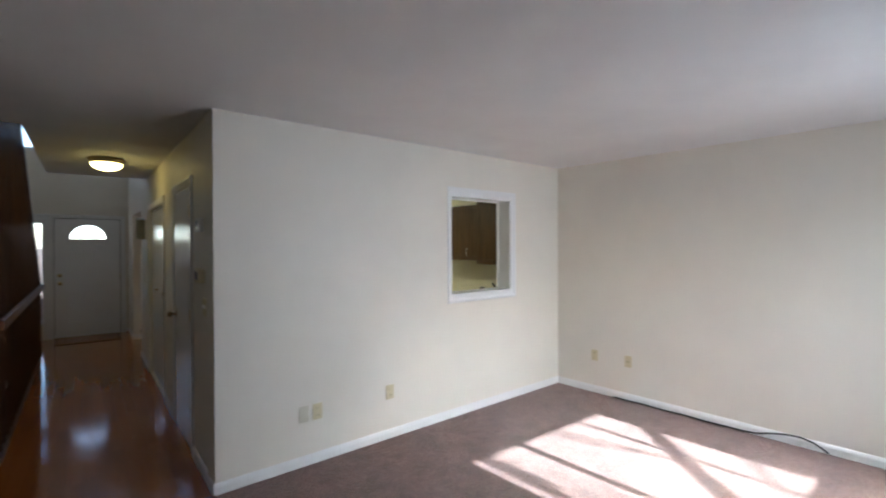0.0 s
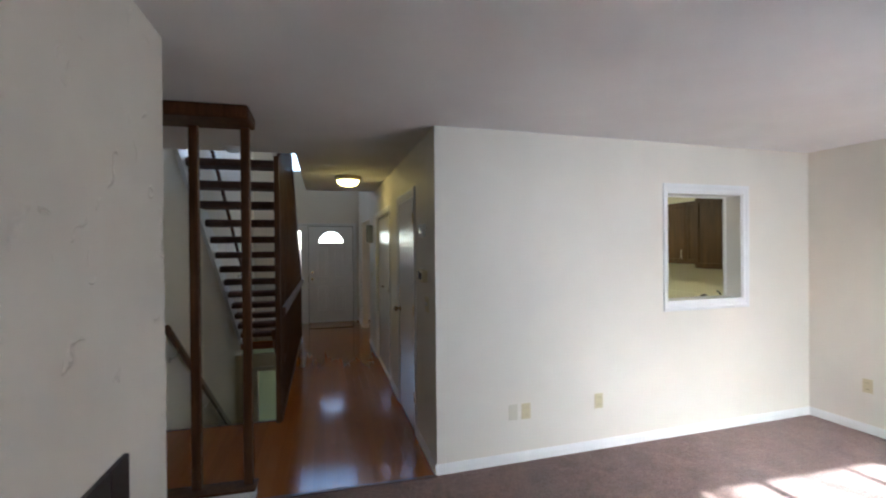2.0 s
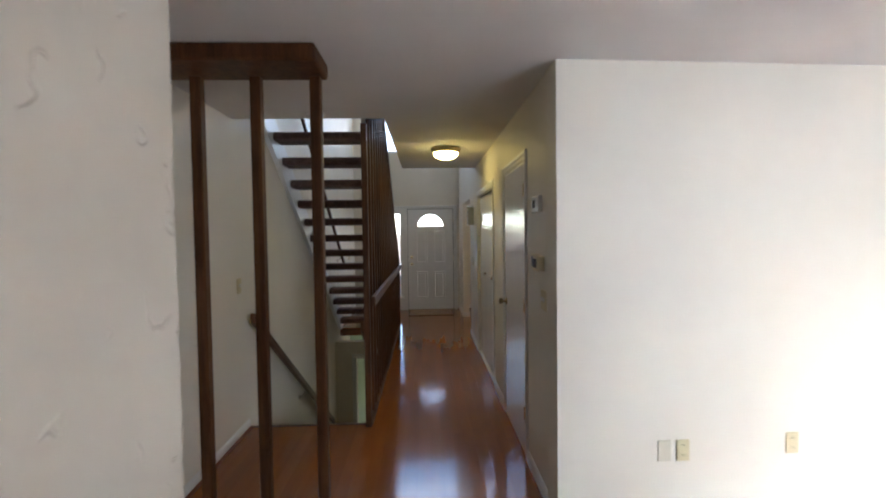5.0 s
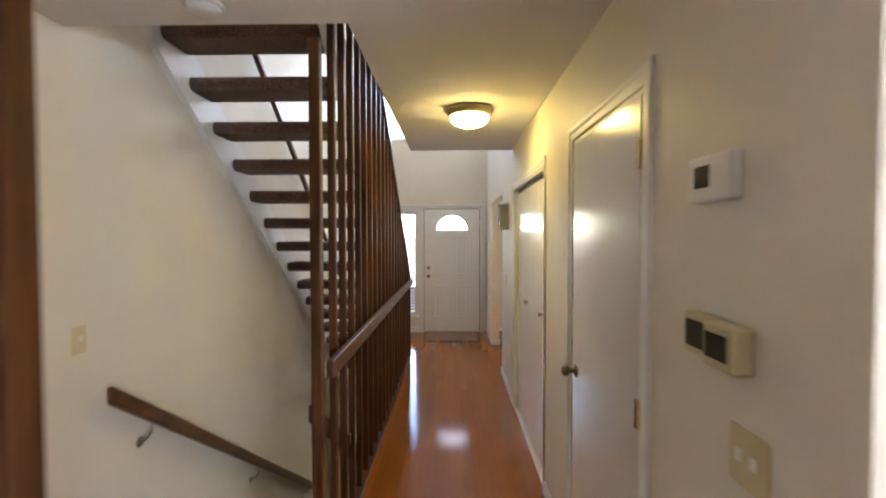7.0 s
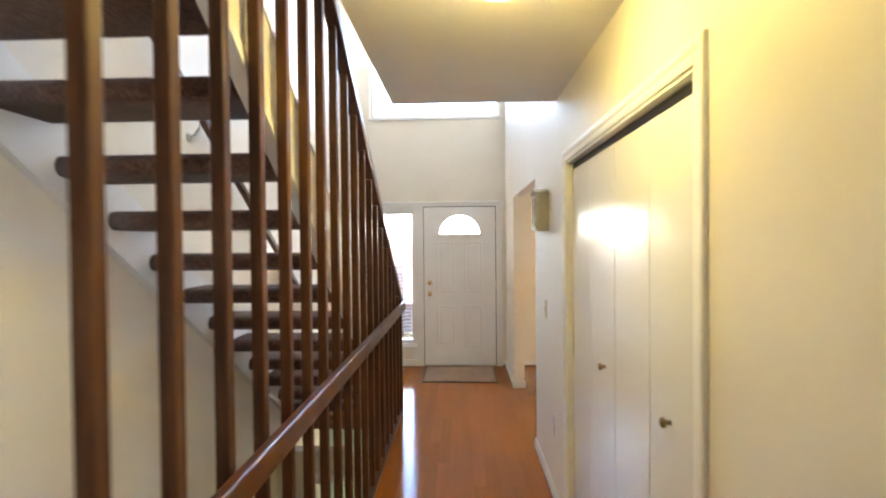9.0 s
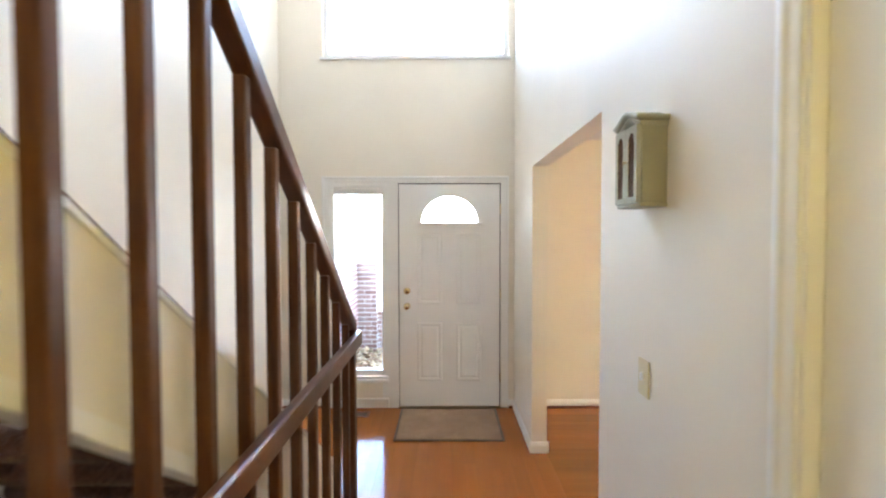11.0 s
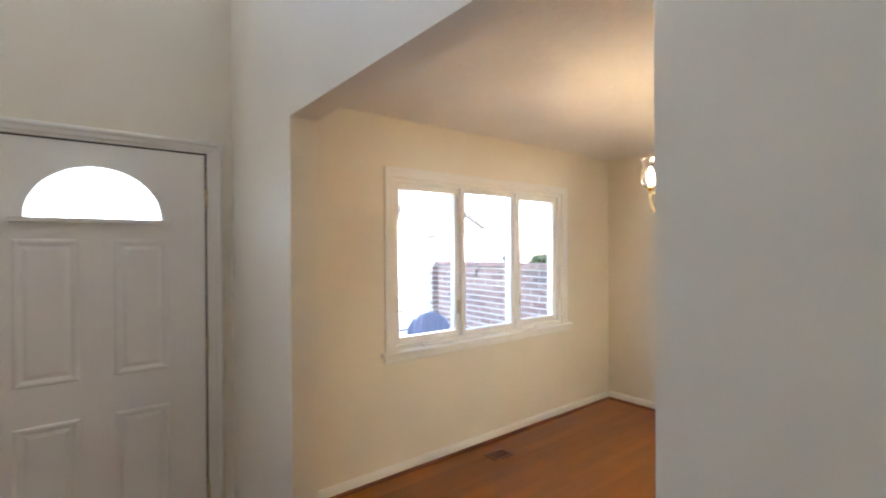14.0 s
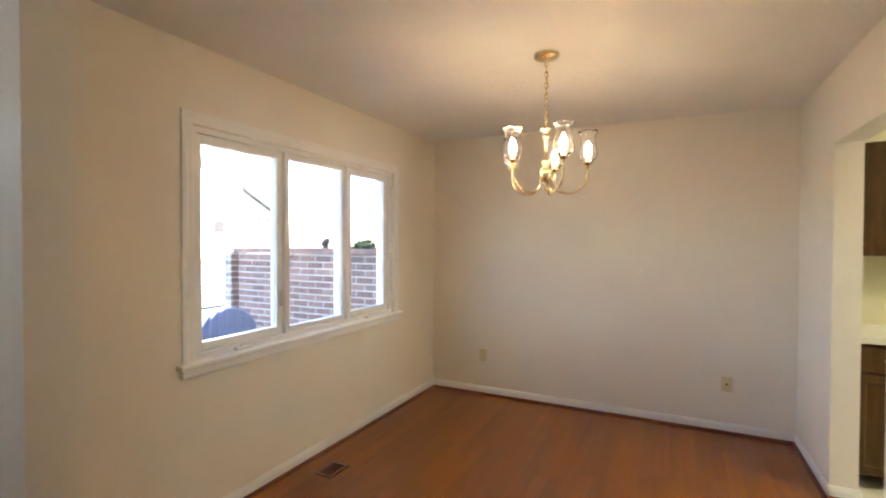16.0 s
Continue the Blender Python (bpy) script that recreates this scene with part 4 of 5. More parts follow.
# ---- small wall cabinet ----
cab = thing("wall_cabinet", (0.0, 4.237, 1.67), "small sage green wall cabinet with two lattice doors", "wall cabinet")
CY0, CY1, CZ0, CZ1, CD = 4.154, 4.318, 1.680, 1.900, 0.074
part("body", boxes((-CD, -0.001, CY0, CY0 + 0.012, CZ0, CZ1), (-CD, -0.001, CY1 - 0.012, CY1, CZ0, CZ1), (-CD, -0.001, CY0 + 0.012, CY1 - 0.012, CZ0, CZ0 + 0.014), (-CD, -0.001, CY0 + 0.012, CY1 - 0.012, CZ1 - 0.014, CZ1), (-0.008, -0.001, CY0 + 0.012, CY1 - 0.012, CZ0 + 0.014, CZ1 - 0.014), bevel=0.002), SAGE, cab)
mid = (CY0 + CY1) / 2


def curved_band(y0, y1, out, low, high):
    """A moulding that swells upward in the middle, returned to the wall at both ends."""
    bm = bmesh.new()
    n = 16
    rise = lambda f: 0.013 * (1 - math.cos(2 * math.pi * f)) - 0.004
    rows = []
    for k in range(n + 1):
        f = k / n
        yy, zz = y0 + (y1 - y0) * f, CZ1 + rise(f)
        rows.append([bm.verts.new((x, yy, zz + dz)) for x, dz in ((-0.001, low), (-CD - out * 0.4, low), (-CD - out, (low + high) / 2), (-CD - out, high), (-0.001, high))])
    for p, q in zip(rows, rows[1:]):
        for j in range(5):
            bm.faces.new([p[j], p[(j + 1) % 5], q[(j + 1) % 5], q[j]])
    bm.faces.new(rows[0])
    bm.faces.new(rows[-1])
    return bm


part("crown", curved_band(CY0 - 0.012, CY1 + 0.012, 0.017, 0.012, 0.028), SAGE, cab, "", True)
part("gable", curved_band(CY0 - 0.004, CY1 + 0.004, 0.006, -0.002, 0.0118), SAGE, cab)
part("foot_rail", boxes((-CD - 0.006, -0.001, CY0 - 0.004, CY1 + 0.004, CZ0 - 0.012, CZ0), bevel=0.003), SAGE, cab)
for k in range(2):
    a = CY0 + 0.002 + k * (CY1 - CY0) / 2
    b = a + (CY1 - CY0) / 2 - 0.004
    st = 0.017
    door = part("door", boxes((-CD - 0.014, -CD - 0.001, a, a + st, CZ0, CZ1), (-CD - 0.014, -CD - 0.001, b - st, b, CZ0, CZ1), (-CD - 0.014, -CD - 0.001, a + st, b - st, CZ0, CZ0 + st)), SAGE, cab)
    head = bmesh.new()
    cols = []
    for i in range(15):
        f = i / 14
        yy = a + st + (b - a - 2 * st) * f
        low = CZ1 - st - 0.026 + 0.026 * (1 - abs(2 * f - 1) ** 3.2) - (0.005 if i in (0, 14) else 0.0)
        cols.append([head.verts.new((x, yy, zz)) for x, zz in ((-CD - 0.014, low), (-CD - 0.014, CZ1), (-CD - 0.001, CZ1), (-CD - 0.001, low))])
    for p, q in zip(cols, cols[1:]):
        for j in range(4):
            head.faces.new([p[j], p[(j + 1) % 4], q[(j + 1) % 4], q[j]])
    head.faces.new(cols[0])
    head.faces.new(cols[-1])
    part("arched_rail", head, SAGE, door)
    lat = bmesh.new()
    y0, y1, z0, z1 = a + st, b - st, CZ0 + st, CZ1 - st
    step = 0.021
    for sgn in (1, -1):
        c = -0.30
        while c < 0.30:
            pts = []
            for yy in (y0, y1):
                zz = (z0 + z1) / 2 + c + sgn * (yy - (y0 + y1) / 2)
                pts.append((yy, zz))
            (ya, za), (yb, zb) = pts
            lo, hi = 0.0, 1.0
            if zb != za:
                t0, t1 = sorted(((z0 - za) / (zb - za), (z1 - za) / (zb - za)))
                lo, hi = max(lo, t0), min(hi, t1)
            if hi - lo > 0.05:
                tube(lat, [(-CD - 0.007 + 0.0015 * sgn, ya + (yb - ya) * f, za + (zb - za) * f) for f in (lo, hi)], 0.0039, 5)
            c += step
    part("lattice", lat, DARKWOOD, door, "dark wooden lattice")
    part("edge_strip", boxes((-CD - 0.0135, -CD - 0.004, b - st - 0.004, b - st - 0.0005, CZ0 + st, CZ1 - st)), BRASS, door)
part("clasp", tube(bmesh.new(), [(-CD - 0.016, mid - 0.014, 1.80), (-CD - 0.021, mid, 1.803), (-CD - 0.016, mid + 0.014, 1.798)], 0.003), BRASS, cab)

# ---- door mat ----
dm = thing("door_mat", (-0.59, 6.66, 0.0), "tan woven door mat inside the front door", "mat")
part("mat_body", boxes((-1.01, -0.19, 6.37, 6.985, 0.001, 0.012), bevel=0.004), MAT_FIBRE, dm)
part("border", boxes((-1.03, -0.17, 6.35, 6.37, 0.001, 0.010), (-1.03, -0.17, 6.985, 7.005, 0.001, 0.010), (-1.03, -1.01, 6.37, 6.985, 0.001, 0.010), (-0.19, -0.17, 6.37, 6.985, 0.001, 0.010), bevel=0.002), MAT_EDGE, dm)

# ---- chandelier ----
HX, HY = 1.932, 5.509
ch = thing("chandelier", (HX, HY, C), "polished brass chandelier with five arms and clear hurricane shades, lit", "chandelier")
part("canopy", lathe(bmesh.new(), [(0.030, C - 0.001), (0.066, C - 0.002), (0.067, C - 0.010), (0.058, C - 0.022), (0.030, C - 0.030), (0.010, C - 0.034)], (HX, HY, 0), 28), BRASS, ch, "", True)
chain = bmesh.new()
z = C - 0.034
k = 0
while z > 2.07:
    ring = []
    for i in range(13):
        a = 2 * math.pi * i / 12
        u, w = 0.009 * math.cos(a), 0.018 * math.sin(a)
        ring.append((HX + (u if k % 2 else 0), HY + (0 if k % 2 else u), z - 0.016 + w))
    tube(chain, ring, 0.0028, 5)
    z -= 0.028
    k += 1
tube(chain, [(HX + 0.006 * math.sin(i), HY + 0.006 * math.cos(i), C - 0.03 - i * 0.036) for i in range(11)], 0.0022, 5)
part("chain", chain, BRASS, ch)
part("column", lathe(bmesh.new(), [(0.006, 2.07), (0.030, 2.055), (0.034, 2.045), (0.010, 2.035), (0.018, 2.02), (0.021, 2.005), (0.010, 1.99), (0.010, 1.90), (0.019, 1.885), (0.021, 1.865), (0.010, 1.85), (0.027, 1.84), (0.030, 1.81), (0.027, 1.785), (0.013, 1.775), (0.017, 1.755), (0.010, 1.735), (0.003, 1.725)], (HX, HY, 0), 24), BRASS, ch, "", True)
for k in range(5):
    a = radians(72 * k + 0.65)
    c, s = math.cos(a), math.sin(a)
    at = lambda r, zz: (HX + r * c, HY + r * s, zz)
    pts = []
    for i in range(15):
        f = i / 14
        r = 0.028 + 0.187 * (1 - math.cos(math.pi * f)) / 2
        zz = 1.800 - 0.095 * math.sin(math.pi * f) ** 0.8 + 0.030 * f * f
        pts.append(at(r, zz))
    pts.append(at(0.215, 1.850))
    arm = part("arm", tube(bmesh.new(), pts, 0.0065, 8), BRASS, ch, "", True)
    px, py = HX + 0.215 * c, HY + 0.215 * s
    part("cup", lathe(bmesh.new(), [(0.006, 1.852), (0.020, 1.860), (0.028, 1.868), (0.026, 1.876), (0.012, 1.882), (0.013, 1.90)], (px, py, 0), 18), BRASS, arm, "", True)
    prof = [(0.026, 1.874), (0.040, 1.890), (0.047, 1.918), (0.045, 1.945), (0.038, 1.975), (0.037, 1.998), (0.046, 2.022), (0.051, 2.030)]
    bm = bmesh.new()
    rings = []
    for j, (r, zz) in enumerate(prof + [(r - 0.002, z2) for r, z2 in reversed(prof)]):
        wave = 0.004 if abs(zz - 2.03) < 0.003 else 0.0
        rings.append([bm.verts.new((px + r * math.cos(2 * math.pi * i / 24), py + r * math.sin(2 * math.pi * i / 24), zz + wave * math.cos(6 * 2 * math.pi * i / 24))) for i in range(24)])
    for ra, rb in zip(rings, rings[1:] + rings[:1]):
        for i in range(24):
            bm.faces.new([ra[i], ra[(i + 1) % 24], rb[(i + 1) % 24], rb[i]])
    shade = part("shade", bm, SHADEGLASS, arm, "clear glass hurricane shade", True)
    shade.visible_shadow = False
    part("bulb", lathe(bmesh.new(), [(0.009, 1.90), (0.016, 1.914), (0.019, 1.932), (0.015, 1.954), (0.006, 1.974), (0.001, 1.984)], (px, py, 0), 16), BULB, arm, "glowing candle bulb", True)

# ---- floor register ----
def floor_register(x0, x1, y0, y1, label):
    """A slotted wooden register set flush in a strip floor."""
    ob = thing("floor_register", ((x0 + x1) / 2, (y0 + y1) / 2, 0.0), label, "floor vent")
    part("frame", boxes((x0, x1, y0, y0 + 0.022, 0.0, 0.008), (x0, x1, y1 - 0.022, y1, 0.0, 0.008), (x0, x0 + 0.025, y0 + 0.022, y1 - 0.022, 0.0, 0.008), (x1 - 0.025, x1, y0 + 0.022, y1 - 0.022, 0.0, 0.008), bevel=0.002), SHOE, ob)
    part("backing", boxes((x0 + 0.025, x1 - 0.025, y0 + 0.022, y1 - 0.022, 0.0, 0.002)), BLACK, ob)
    n = round((x1 - x0 - 0.05) / 0.0215)
    for k in range(n):
        x = x0 + 0.033 + k * 0.0205
        part("slat", boxes((x, x + 0.007, y0 + 0.022, y1 - 0.022, 0.002, 0.007)), SHOE, ob)


floor_register(1.715, 1.895, 6.765, 6.897, "brown wooden floor register under the dining window")
floor_register(-1.55, -1.30, 6.815, 6.945, "brown wooden floor register under the sidelight")

# ---- black cable along the baseboard ----
cb = bmesh.new()
pts = [(XR - 0.024 - 0.005 * math.sin(i * 0.8), -0.70 - 0.05 * i, 0.0145) for i in range(24)]
for y, z in ((-1.96, 0.026), (-2.05, 0.055), (-2.15, 0.076), (-2.24, 0.082), (-2.32, 0.066), (-2.38, 0.035), (-2.41, 0.012)):
    pts.append((XR - 0.020, y, z))
tube(cb, pts, 0.0075, 8)
in_room(tagged(new("cable", mesh_of("cable", cb, RUBBER, True)), "thin black cable lying along the living room baseboard", "cable"))


# ---- kitchen seen through the openings ----
def framed(x0, x1, y0, y1, z0, z1, rail):
    """One closed door slab with a sunk panel on its -x face."""
    bm = bmesh.new()
    rings = [[bm.verts.new((x, y, z)) for y, z in ((y0 + d, z0 + d), (y1 - d, z0 + d), (y1 - d, z1 - d), (y0 + d, z1 - d))]
             for x, d in ((x1, 0.0), (x0 + 0.003, 0.0), (x0, 0.003), (x0, rail), (x0 + 0.007, rail + 0.006))]
    for a, b in zip(rings, rings[1:]):
        for k in range(4):
            bm.faces.new([a[k], a[(k + 1) % 4], b[(k + 1) % 4], b[k]])
    bm.faces.new(rings[0])
    bm.faces.new(rings[-1])
    return bm


def cabinet(name, x0, x1, y0, y1, z0, z1, doors, label, drawer=False):
    ob = thing(name, ((x0 + x1) / 2, (y0 + y1) / 2, z0), label, "cabinet")
    part("body", boxes((x0 + 0.02, x1, y0, y1, z0, z1), bevel=0.002), CABWOOD, ob)
    w = (y1 - y0) / doors
    top = z1 - 0.004
    if drawer:
        for k in range(doors):
            dr = part("drawer_front", boxes((x0, x0 + 0.019, y0 + k * w + 0.004, y0 + (k + 1) * w - 0.004, z1 - 0.17, z1 - 0.02), bevel=0.004), CABWOOD, ob)
            part("handle", tube(bmesh.new(), [(x0, y0 + (k + 0.5) * w - 0.045, z1 - 0.095), (x0 - 0.022, y0 + (k + 0.5) * w - 0.035, z1 - 0.095), (x0 - 0.022, y0 + (k + 0.5) * w + 0.035, z1 - 0.095), (x0, y0 + (k + 0.5) * w + 0.045, z1 - 0.095)], 0.005), NICKEL, dr)
        top = z1 - 0.185
    for k in range(doors):
        a, b = y0 + k * w + 0.004, y0 + (k + 1) * w - 0.004
        d = part("door", framed(x0, x0 + 0.019, a, b, z0 + 0.004, top, 0.05), CABWOOD, ob)
        if z0 > 1 and k % 2 == 0:
            continue
        hy = a + 0.035 if k % 2 else b - 0.035
        hz = z0 + 0.06 if z0 > 1 else top - 0.16
        part("handle", tube(bmesh.new(), [(x0, hy, hz), (x0 - 0.022, hy, hz + 0.012), (x0 - 0.022, hy, hz + 0.088), (x0, hy, hz + 0.10)], 0.005), NICKEL, d)
    return ob


for y0, y1 in ((0.98, 1.72), (1.72, 2.46), (2.46, 3.20), (3.20, 3.94)):
    cabinet("upper_cabinet", 3.30, XD - 0.001, y0 + 0.001, y1 - 0.001, 1.375, 2.09, 2, "dark oak kitchen wall cabinet with two framed doors")
    cabinet("base_cabinet", 3.03, XD - 0.001, y0 + 0.001, y1 - 0.001, 0.09, 0.868, 2, "dark oak kitchen base cabinet under a white worktop", True)
cabinet("upper_cabinet", 3.08, XD - 0.001, 0.42, 0.975, 1.345, 2.09, 1, "deep dark oak kitchen cabinet with plain side")
structure("soffit", boxes((3.30, XD, 0.38, 3.96, 2.091, C - 0.001)), BACKSPLASH, "cream soffit above the kitchen cabinets", "soffit")
structure("backsplash", boxes((XD - 0.004, XD - 0.0005, 0.38, 3.96, 0.905, 1.375), (XD - 0.022, XD - 0.0045, 0.99, 3.94, 0.907, 1.01)), BACKSPLASH, "cream kitchen wall behind the worktop", "wall")
wt = thing("worktop", (3.3, 2.0, 0.87), "white laminate kitchen worktop along two walls", "worktop")
part("run", boxes((3.005, XD - 0.0045, 0.98, 3.94, 0.869, 0.906), bevel=0.005), COUNTER, wt)
part("run", boxes((1.20, XD - 0.0045, 0.36, 0.979, 0.869, 0.906), bevel=0.005), COUNTER, wt)
part("support", boxes((1.22, 3.6, 0.38, 0.94, 0.0, 0.868)), CABWOOD, wt)
fc = thing("kitchen_faucet", (2.74, 0.45, 0.907), "dark curved kitchen faucet on the worktop", "faucet")
part("spout", tube(bmesh.new(), [(2.74, 0.45, 0.907), (2.74, 0.45, 1.04), (2.75, 0.47, 1.09), (2.77, 0.52, 1.115), (2.79, 0.58, 1.10), (2.80, 0.61, 1.07)], 0.013, 10), BLACK, fc, "", True)
part("lever", tube(bmesh.new(), [(2.90, 0.45, 0.907), (2.90, 0.45, 1.09), (2.885, 0.46, 1.13), (2.86, 0.47, 1.16)], 0.010, 8), BLACK, fc, "", True)
kl = thing("kitchen_light", (2.1, 2.3, C), "lit rectangular fluorescent ceiling light in the kitchen", "ceiling light")
part("frame", boxes((1.80, 1.82, 1.70, 2.90, C - 0.06, C - 0.001), (2.38, 2.40, 1.70, 2.90, C - 0.06, C - 0.001), (1.82, 2.38, 1.70, 1.72, C - 0.06, C - 0.001), (1.82, 2.38, 2.88, 2.90, C - 0.06, C - 0.001)), TRIM, kl)
part("diffuser", boxes((1.82, 2.38, 1.72, 2.88, C - 0.05, C - 0.045)), PANEL, kl, "glowing diffuser")

# ---- outside ----
structure("ground", cells([-400, -2.26, 3.96, 400], [-400, -4.141, 7.236, 400], lambda x, y: not (-2.26 < x < 3.96 and -4.141 < y < 7.236), -0.4, -0.12, lambda u, v, w: (u, v, w)), SOIL, "bare brown ground outside", "ground")
structure("pavement", boxes((-1.25, 0.9, 7.2, 9.6, -0.12, -0.05), (-6, 30, 11.5, 16, -0.12, -0.08)), CONCRETE, "pale concrete walk before the house", "pavement")


def leaf_litter(x0, x1, y0, y1, n, seed):
    rnd = random.Random(seed)
    bm = bmesh.new()
    for _ in range(n):
        x, y, a, s = rnd.uniform(x0, x1), rnd.uniform(y0, y1), rnd.uniform(0, 6.3), rnd.uniform(0.035, 0.075)
        z = -0.115 + rnd.uniform(0, 0.06)
        m = Matrix.Translation((x, y, z)) @ Euler((rnd.uniform(-0.7, 0.7), rnd.uniform(-0.7, 0.7), a)).to_matrix().to_4x4()
        vs = [bm.verts.new(m @ Vector(p)) for p in ((-s, 0, 0), (-s * 0.3, s * 0.55, 0.01), (s * 0.5, s * 0.4, 0), (s, 0, 0.012), (s * 0.5, -s * 0.4, 0), (-s * 0.3, -s * 0.55, 0.01))]
        bm.faces.new(vs)
    return bm


litter = new("leaf_litter", mesh_of("leaf_litter", leaf_litter(-1.9, -1.25, 7.25, 9.5, 900, 3), LEAF))
tagged(litter, "dry fallen leaves covering the bed beside the brick wall", "leaves", "", "stuff")


def adirondack():
    ob = thing("garden_chair", (2.55, 8.75, -0.05), "blue slatted plastic garden chair in the courtyard", "chair")
    m = pose(2.56, 8.79, -0.12, 0, 0, -24)

    def put(name, bm):
        bmesh.ops.transform(bm, matrix=m, verts=bm.verts[:])
        part(name, bm, BLUE, ob)

    for k in range(7):
        u = (k - 3) * 0.084
        h = 0.985 - 0.013 * (k - 3) ** 2
        bm = boxes((-0.0385, 0.0385, -0.012, 0.012, 0.30, h), bevel=0.011)
        for v in bm.verts:
            if v.co.z > 0.6:
                v.co.z -= 0.58 * (k - 3) * v.co.x + 3.7 * v.co.x ** 2
        bmesh.ops.transform(bm, matrix=pose(u, 0.5 * u * u, 0, 14, 0, -12 * u / 0.24), verts=bm.verts[:])
        put("back_slat", bm)
    put("back_brace", boxes((-0.26, 0.26, -0.16, -0.135, 0.60, 0.66), bevel=0.006))
    for k in range(5):
        put("seat_slat", boxes((-0.27, 0.27, 0.02 + 0.095 * k, 0.10 + 0.095 * k, 0.31 + 0.015 * k, 0.335 + 0.015 * k), bevel=0.006))
    for u in (-0.30, 0.30):
        put("armrest", boxes((u - 0.06, u + 0.06, -0.12, 0.55, 0.53, 0.555), bevel=0.008))
        put("leg", boxes((u - 0.02, u + 0.02, 0.42, 0.52, 0.0, 0.53), bevel=0.006))
        put("leg", boxes((u - 0.02, u + 0.02, -0.10, -0.02, 0.0, 0.53), bevel=0.006))


adirondack()


def limb(bm, p, way, length, r, depth, rnd):
    pts = [Vector(p)]
    d = Vector(way).normalized()
    for _ in range(5):
        d = (d + Vector((rnd.uniform(-0.16, 0.16), rnd.uniform(-0.16, 0.16), rnd.uniform(-0.05, 0.12)))).normalized()
        pts.append(pts[-1] + d * length / 5)
    tube(bm, pts, lambda f: r * (1 - 0.55 * f), 7)
    if depth:
        for _ in range(3):
            i = rnd.randint(2, 5)
            nd = (d + Vector((rnd.uniform(-0.9, 0.9), rnd.uniform(-0.9, 0.9), rnd.uniform(-0.1, 0.6)))).normalized()
            limb(bm, pts[i], nd, length * 0.62, r * 0.5, depth - 1, rnd)


def bare_tree(at, height, r, seed, label):
    rnd = random.Random(seed)
    ob = thing("tree", at, label, "tree")
    x, y, z = at
    trunk = [(x + rnd.uniform(-0.05, 0.05) * i, y + rnd.uniform(-0.05, 0.05) * i, z + height * 0.45 * i / 6) for i in range(7)]
    part("trunk", tube(bmesh.new(), trunk, lambda f: r * (1.15 - 0.4 * f), 12), BARK, ob, "", True)
    crown = bmesh.new()
    for k in range(6):
        a = k * 1.05 + rnd.uniform(-0.3, 0.3)
        limb(crown, trunk[4 + k % 3], (math.cos(a), math.sin(a), rnd.uniform(0.5, 1.1)), height * 0.33, r * 0.45, 3, rnd)
    part("crown", crown, BARK, ob, "bare branches", True)


bare_tree((4.3, 12.6, -0.12), 8.0, 0.26, 5, "bare grey tree standing beyond the courtyard")
bare_tree((2.36, -9.2, -0.12), 12.0, 0.045, 11, "bare young tree outside the back window")


def leaning_tree():
    """A tree whose long limb leans across the back window."""
    rnd = random.Random(21)
    ob = thing("tree", (1.0, -7.0, -0.12), "bare tree with a leaning limb outside the back window", "tree")
    part("trunk", tube(bmesh.new(), [(1.0, -7.0, -0.12), (1.02, -7.0, 0.8), (0.98, -6.98, 1.7), (0.9, -7.0, 2.6), (0.8, -7.05, 3.6), (0.75, -7.0, 4.8)], lambda f: 0.11 - 0.06 * f, 10), BARK, ob, "", True)
    crown = bmesh.new()
    tube(crown, [(1.0, -6.98, 1.55), (1.9, -6.75, 2.05), (2.77, -6.5, 2.61), (3.06, -6.5, 2.82), (3.48, -6.5, 3.12), (4.3, -6.4, 3.75), (5.0, -6.3, 4.4)], lambda f: 0.066 - 0.035 * f, 9)
    for p in ((3.06, -6.5, 2.82), (3.48, -6.5, 3.12), (3.9, -6.45, 3.4), (2.3, -6.6, 2.3), (1.7, -6.8, 1.95)):
        for _ in range(2):
            limb(crown, p, (rnd.uniform(-0.6, 0.6), rnd.uniform(-0.5, 0.5), rnd.uniform(0.4, 1.0)), 0.9, 0.012, 2, rnd)
    part("crown", crown, BARK, ob, "bare leaning limb with twigs", True)


leaning_tree()


def far_house():
    """A tall white block with a lower wing whose roof falls to one side."""
    ob = thing("house", (8.5, 17.0, -0.12), "white sided house with a falling grey roof beyond the courtyard", "house")
    part("wall", boxes((3.5, 9.7, 17.0, 23.0, -0.12, 5.6)), SIDING, ob)
    wing = bmesh.new()
    outline = ((9.7, -0.12), (11.15, -0.12), (11.15, 2.26), (9.7, 3.02))
    near, far = [[wing.verts.new((x, y, z)) for x, z in outline] for y in (17.05, 23.0)]
    wing.faces.new(near)
    wing.faces.new(far)
    for k in range(4):
        wing.faces.new([near[k], near[(k + 1) % 4], far[(k + 1) % 4], far[k]])
    part("wall", wing, SIDING, ob)
    part("roof", beam(bmesh.new(), (9.62, 20.0, 3.13), (11.30, 20.0, 2.24), 6.1, 0.07), ROOF, ob)
    part("gutter", boxes((10.25, 11.0, 16.88, 17.04, 2.13, 2.21), bevel=0.02), BLACK, ob)
    part("fascia", beam(bmesh.new(), (9.60, 16.90, 3.14), (11.32, 16.90, 2.23), 0.05, 0.10), BLACK, ob, "dark edge board")
    win = part("window", boxes((8.60, 8.97, 16.93, 17.01, 1.68, 2.04)), BLACK, ob)
    part("frame", boxes((8.55, 8.599, 16.95, 17.0, 1.63, 2.09), (8.971, 9.02, 16.95, 17.0, 1.63, 2.09), (8.60, 8.97, 16.95, 17.0, 2.041, 2.09), (8.60, 8.97, 16.95, 17.0, 1.63, 1.679)), SIDING, win)


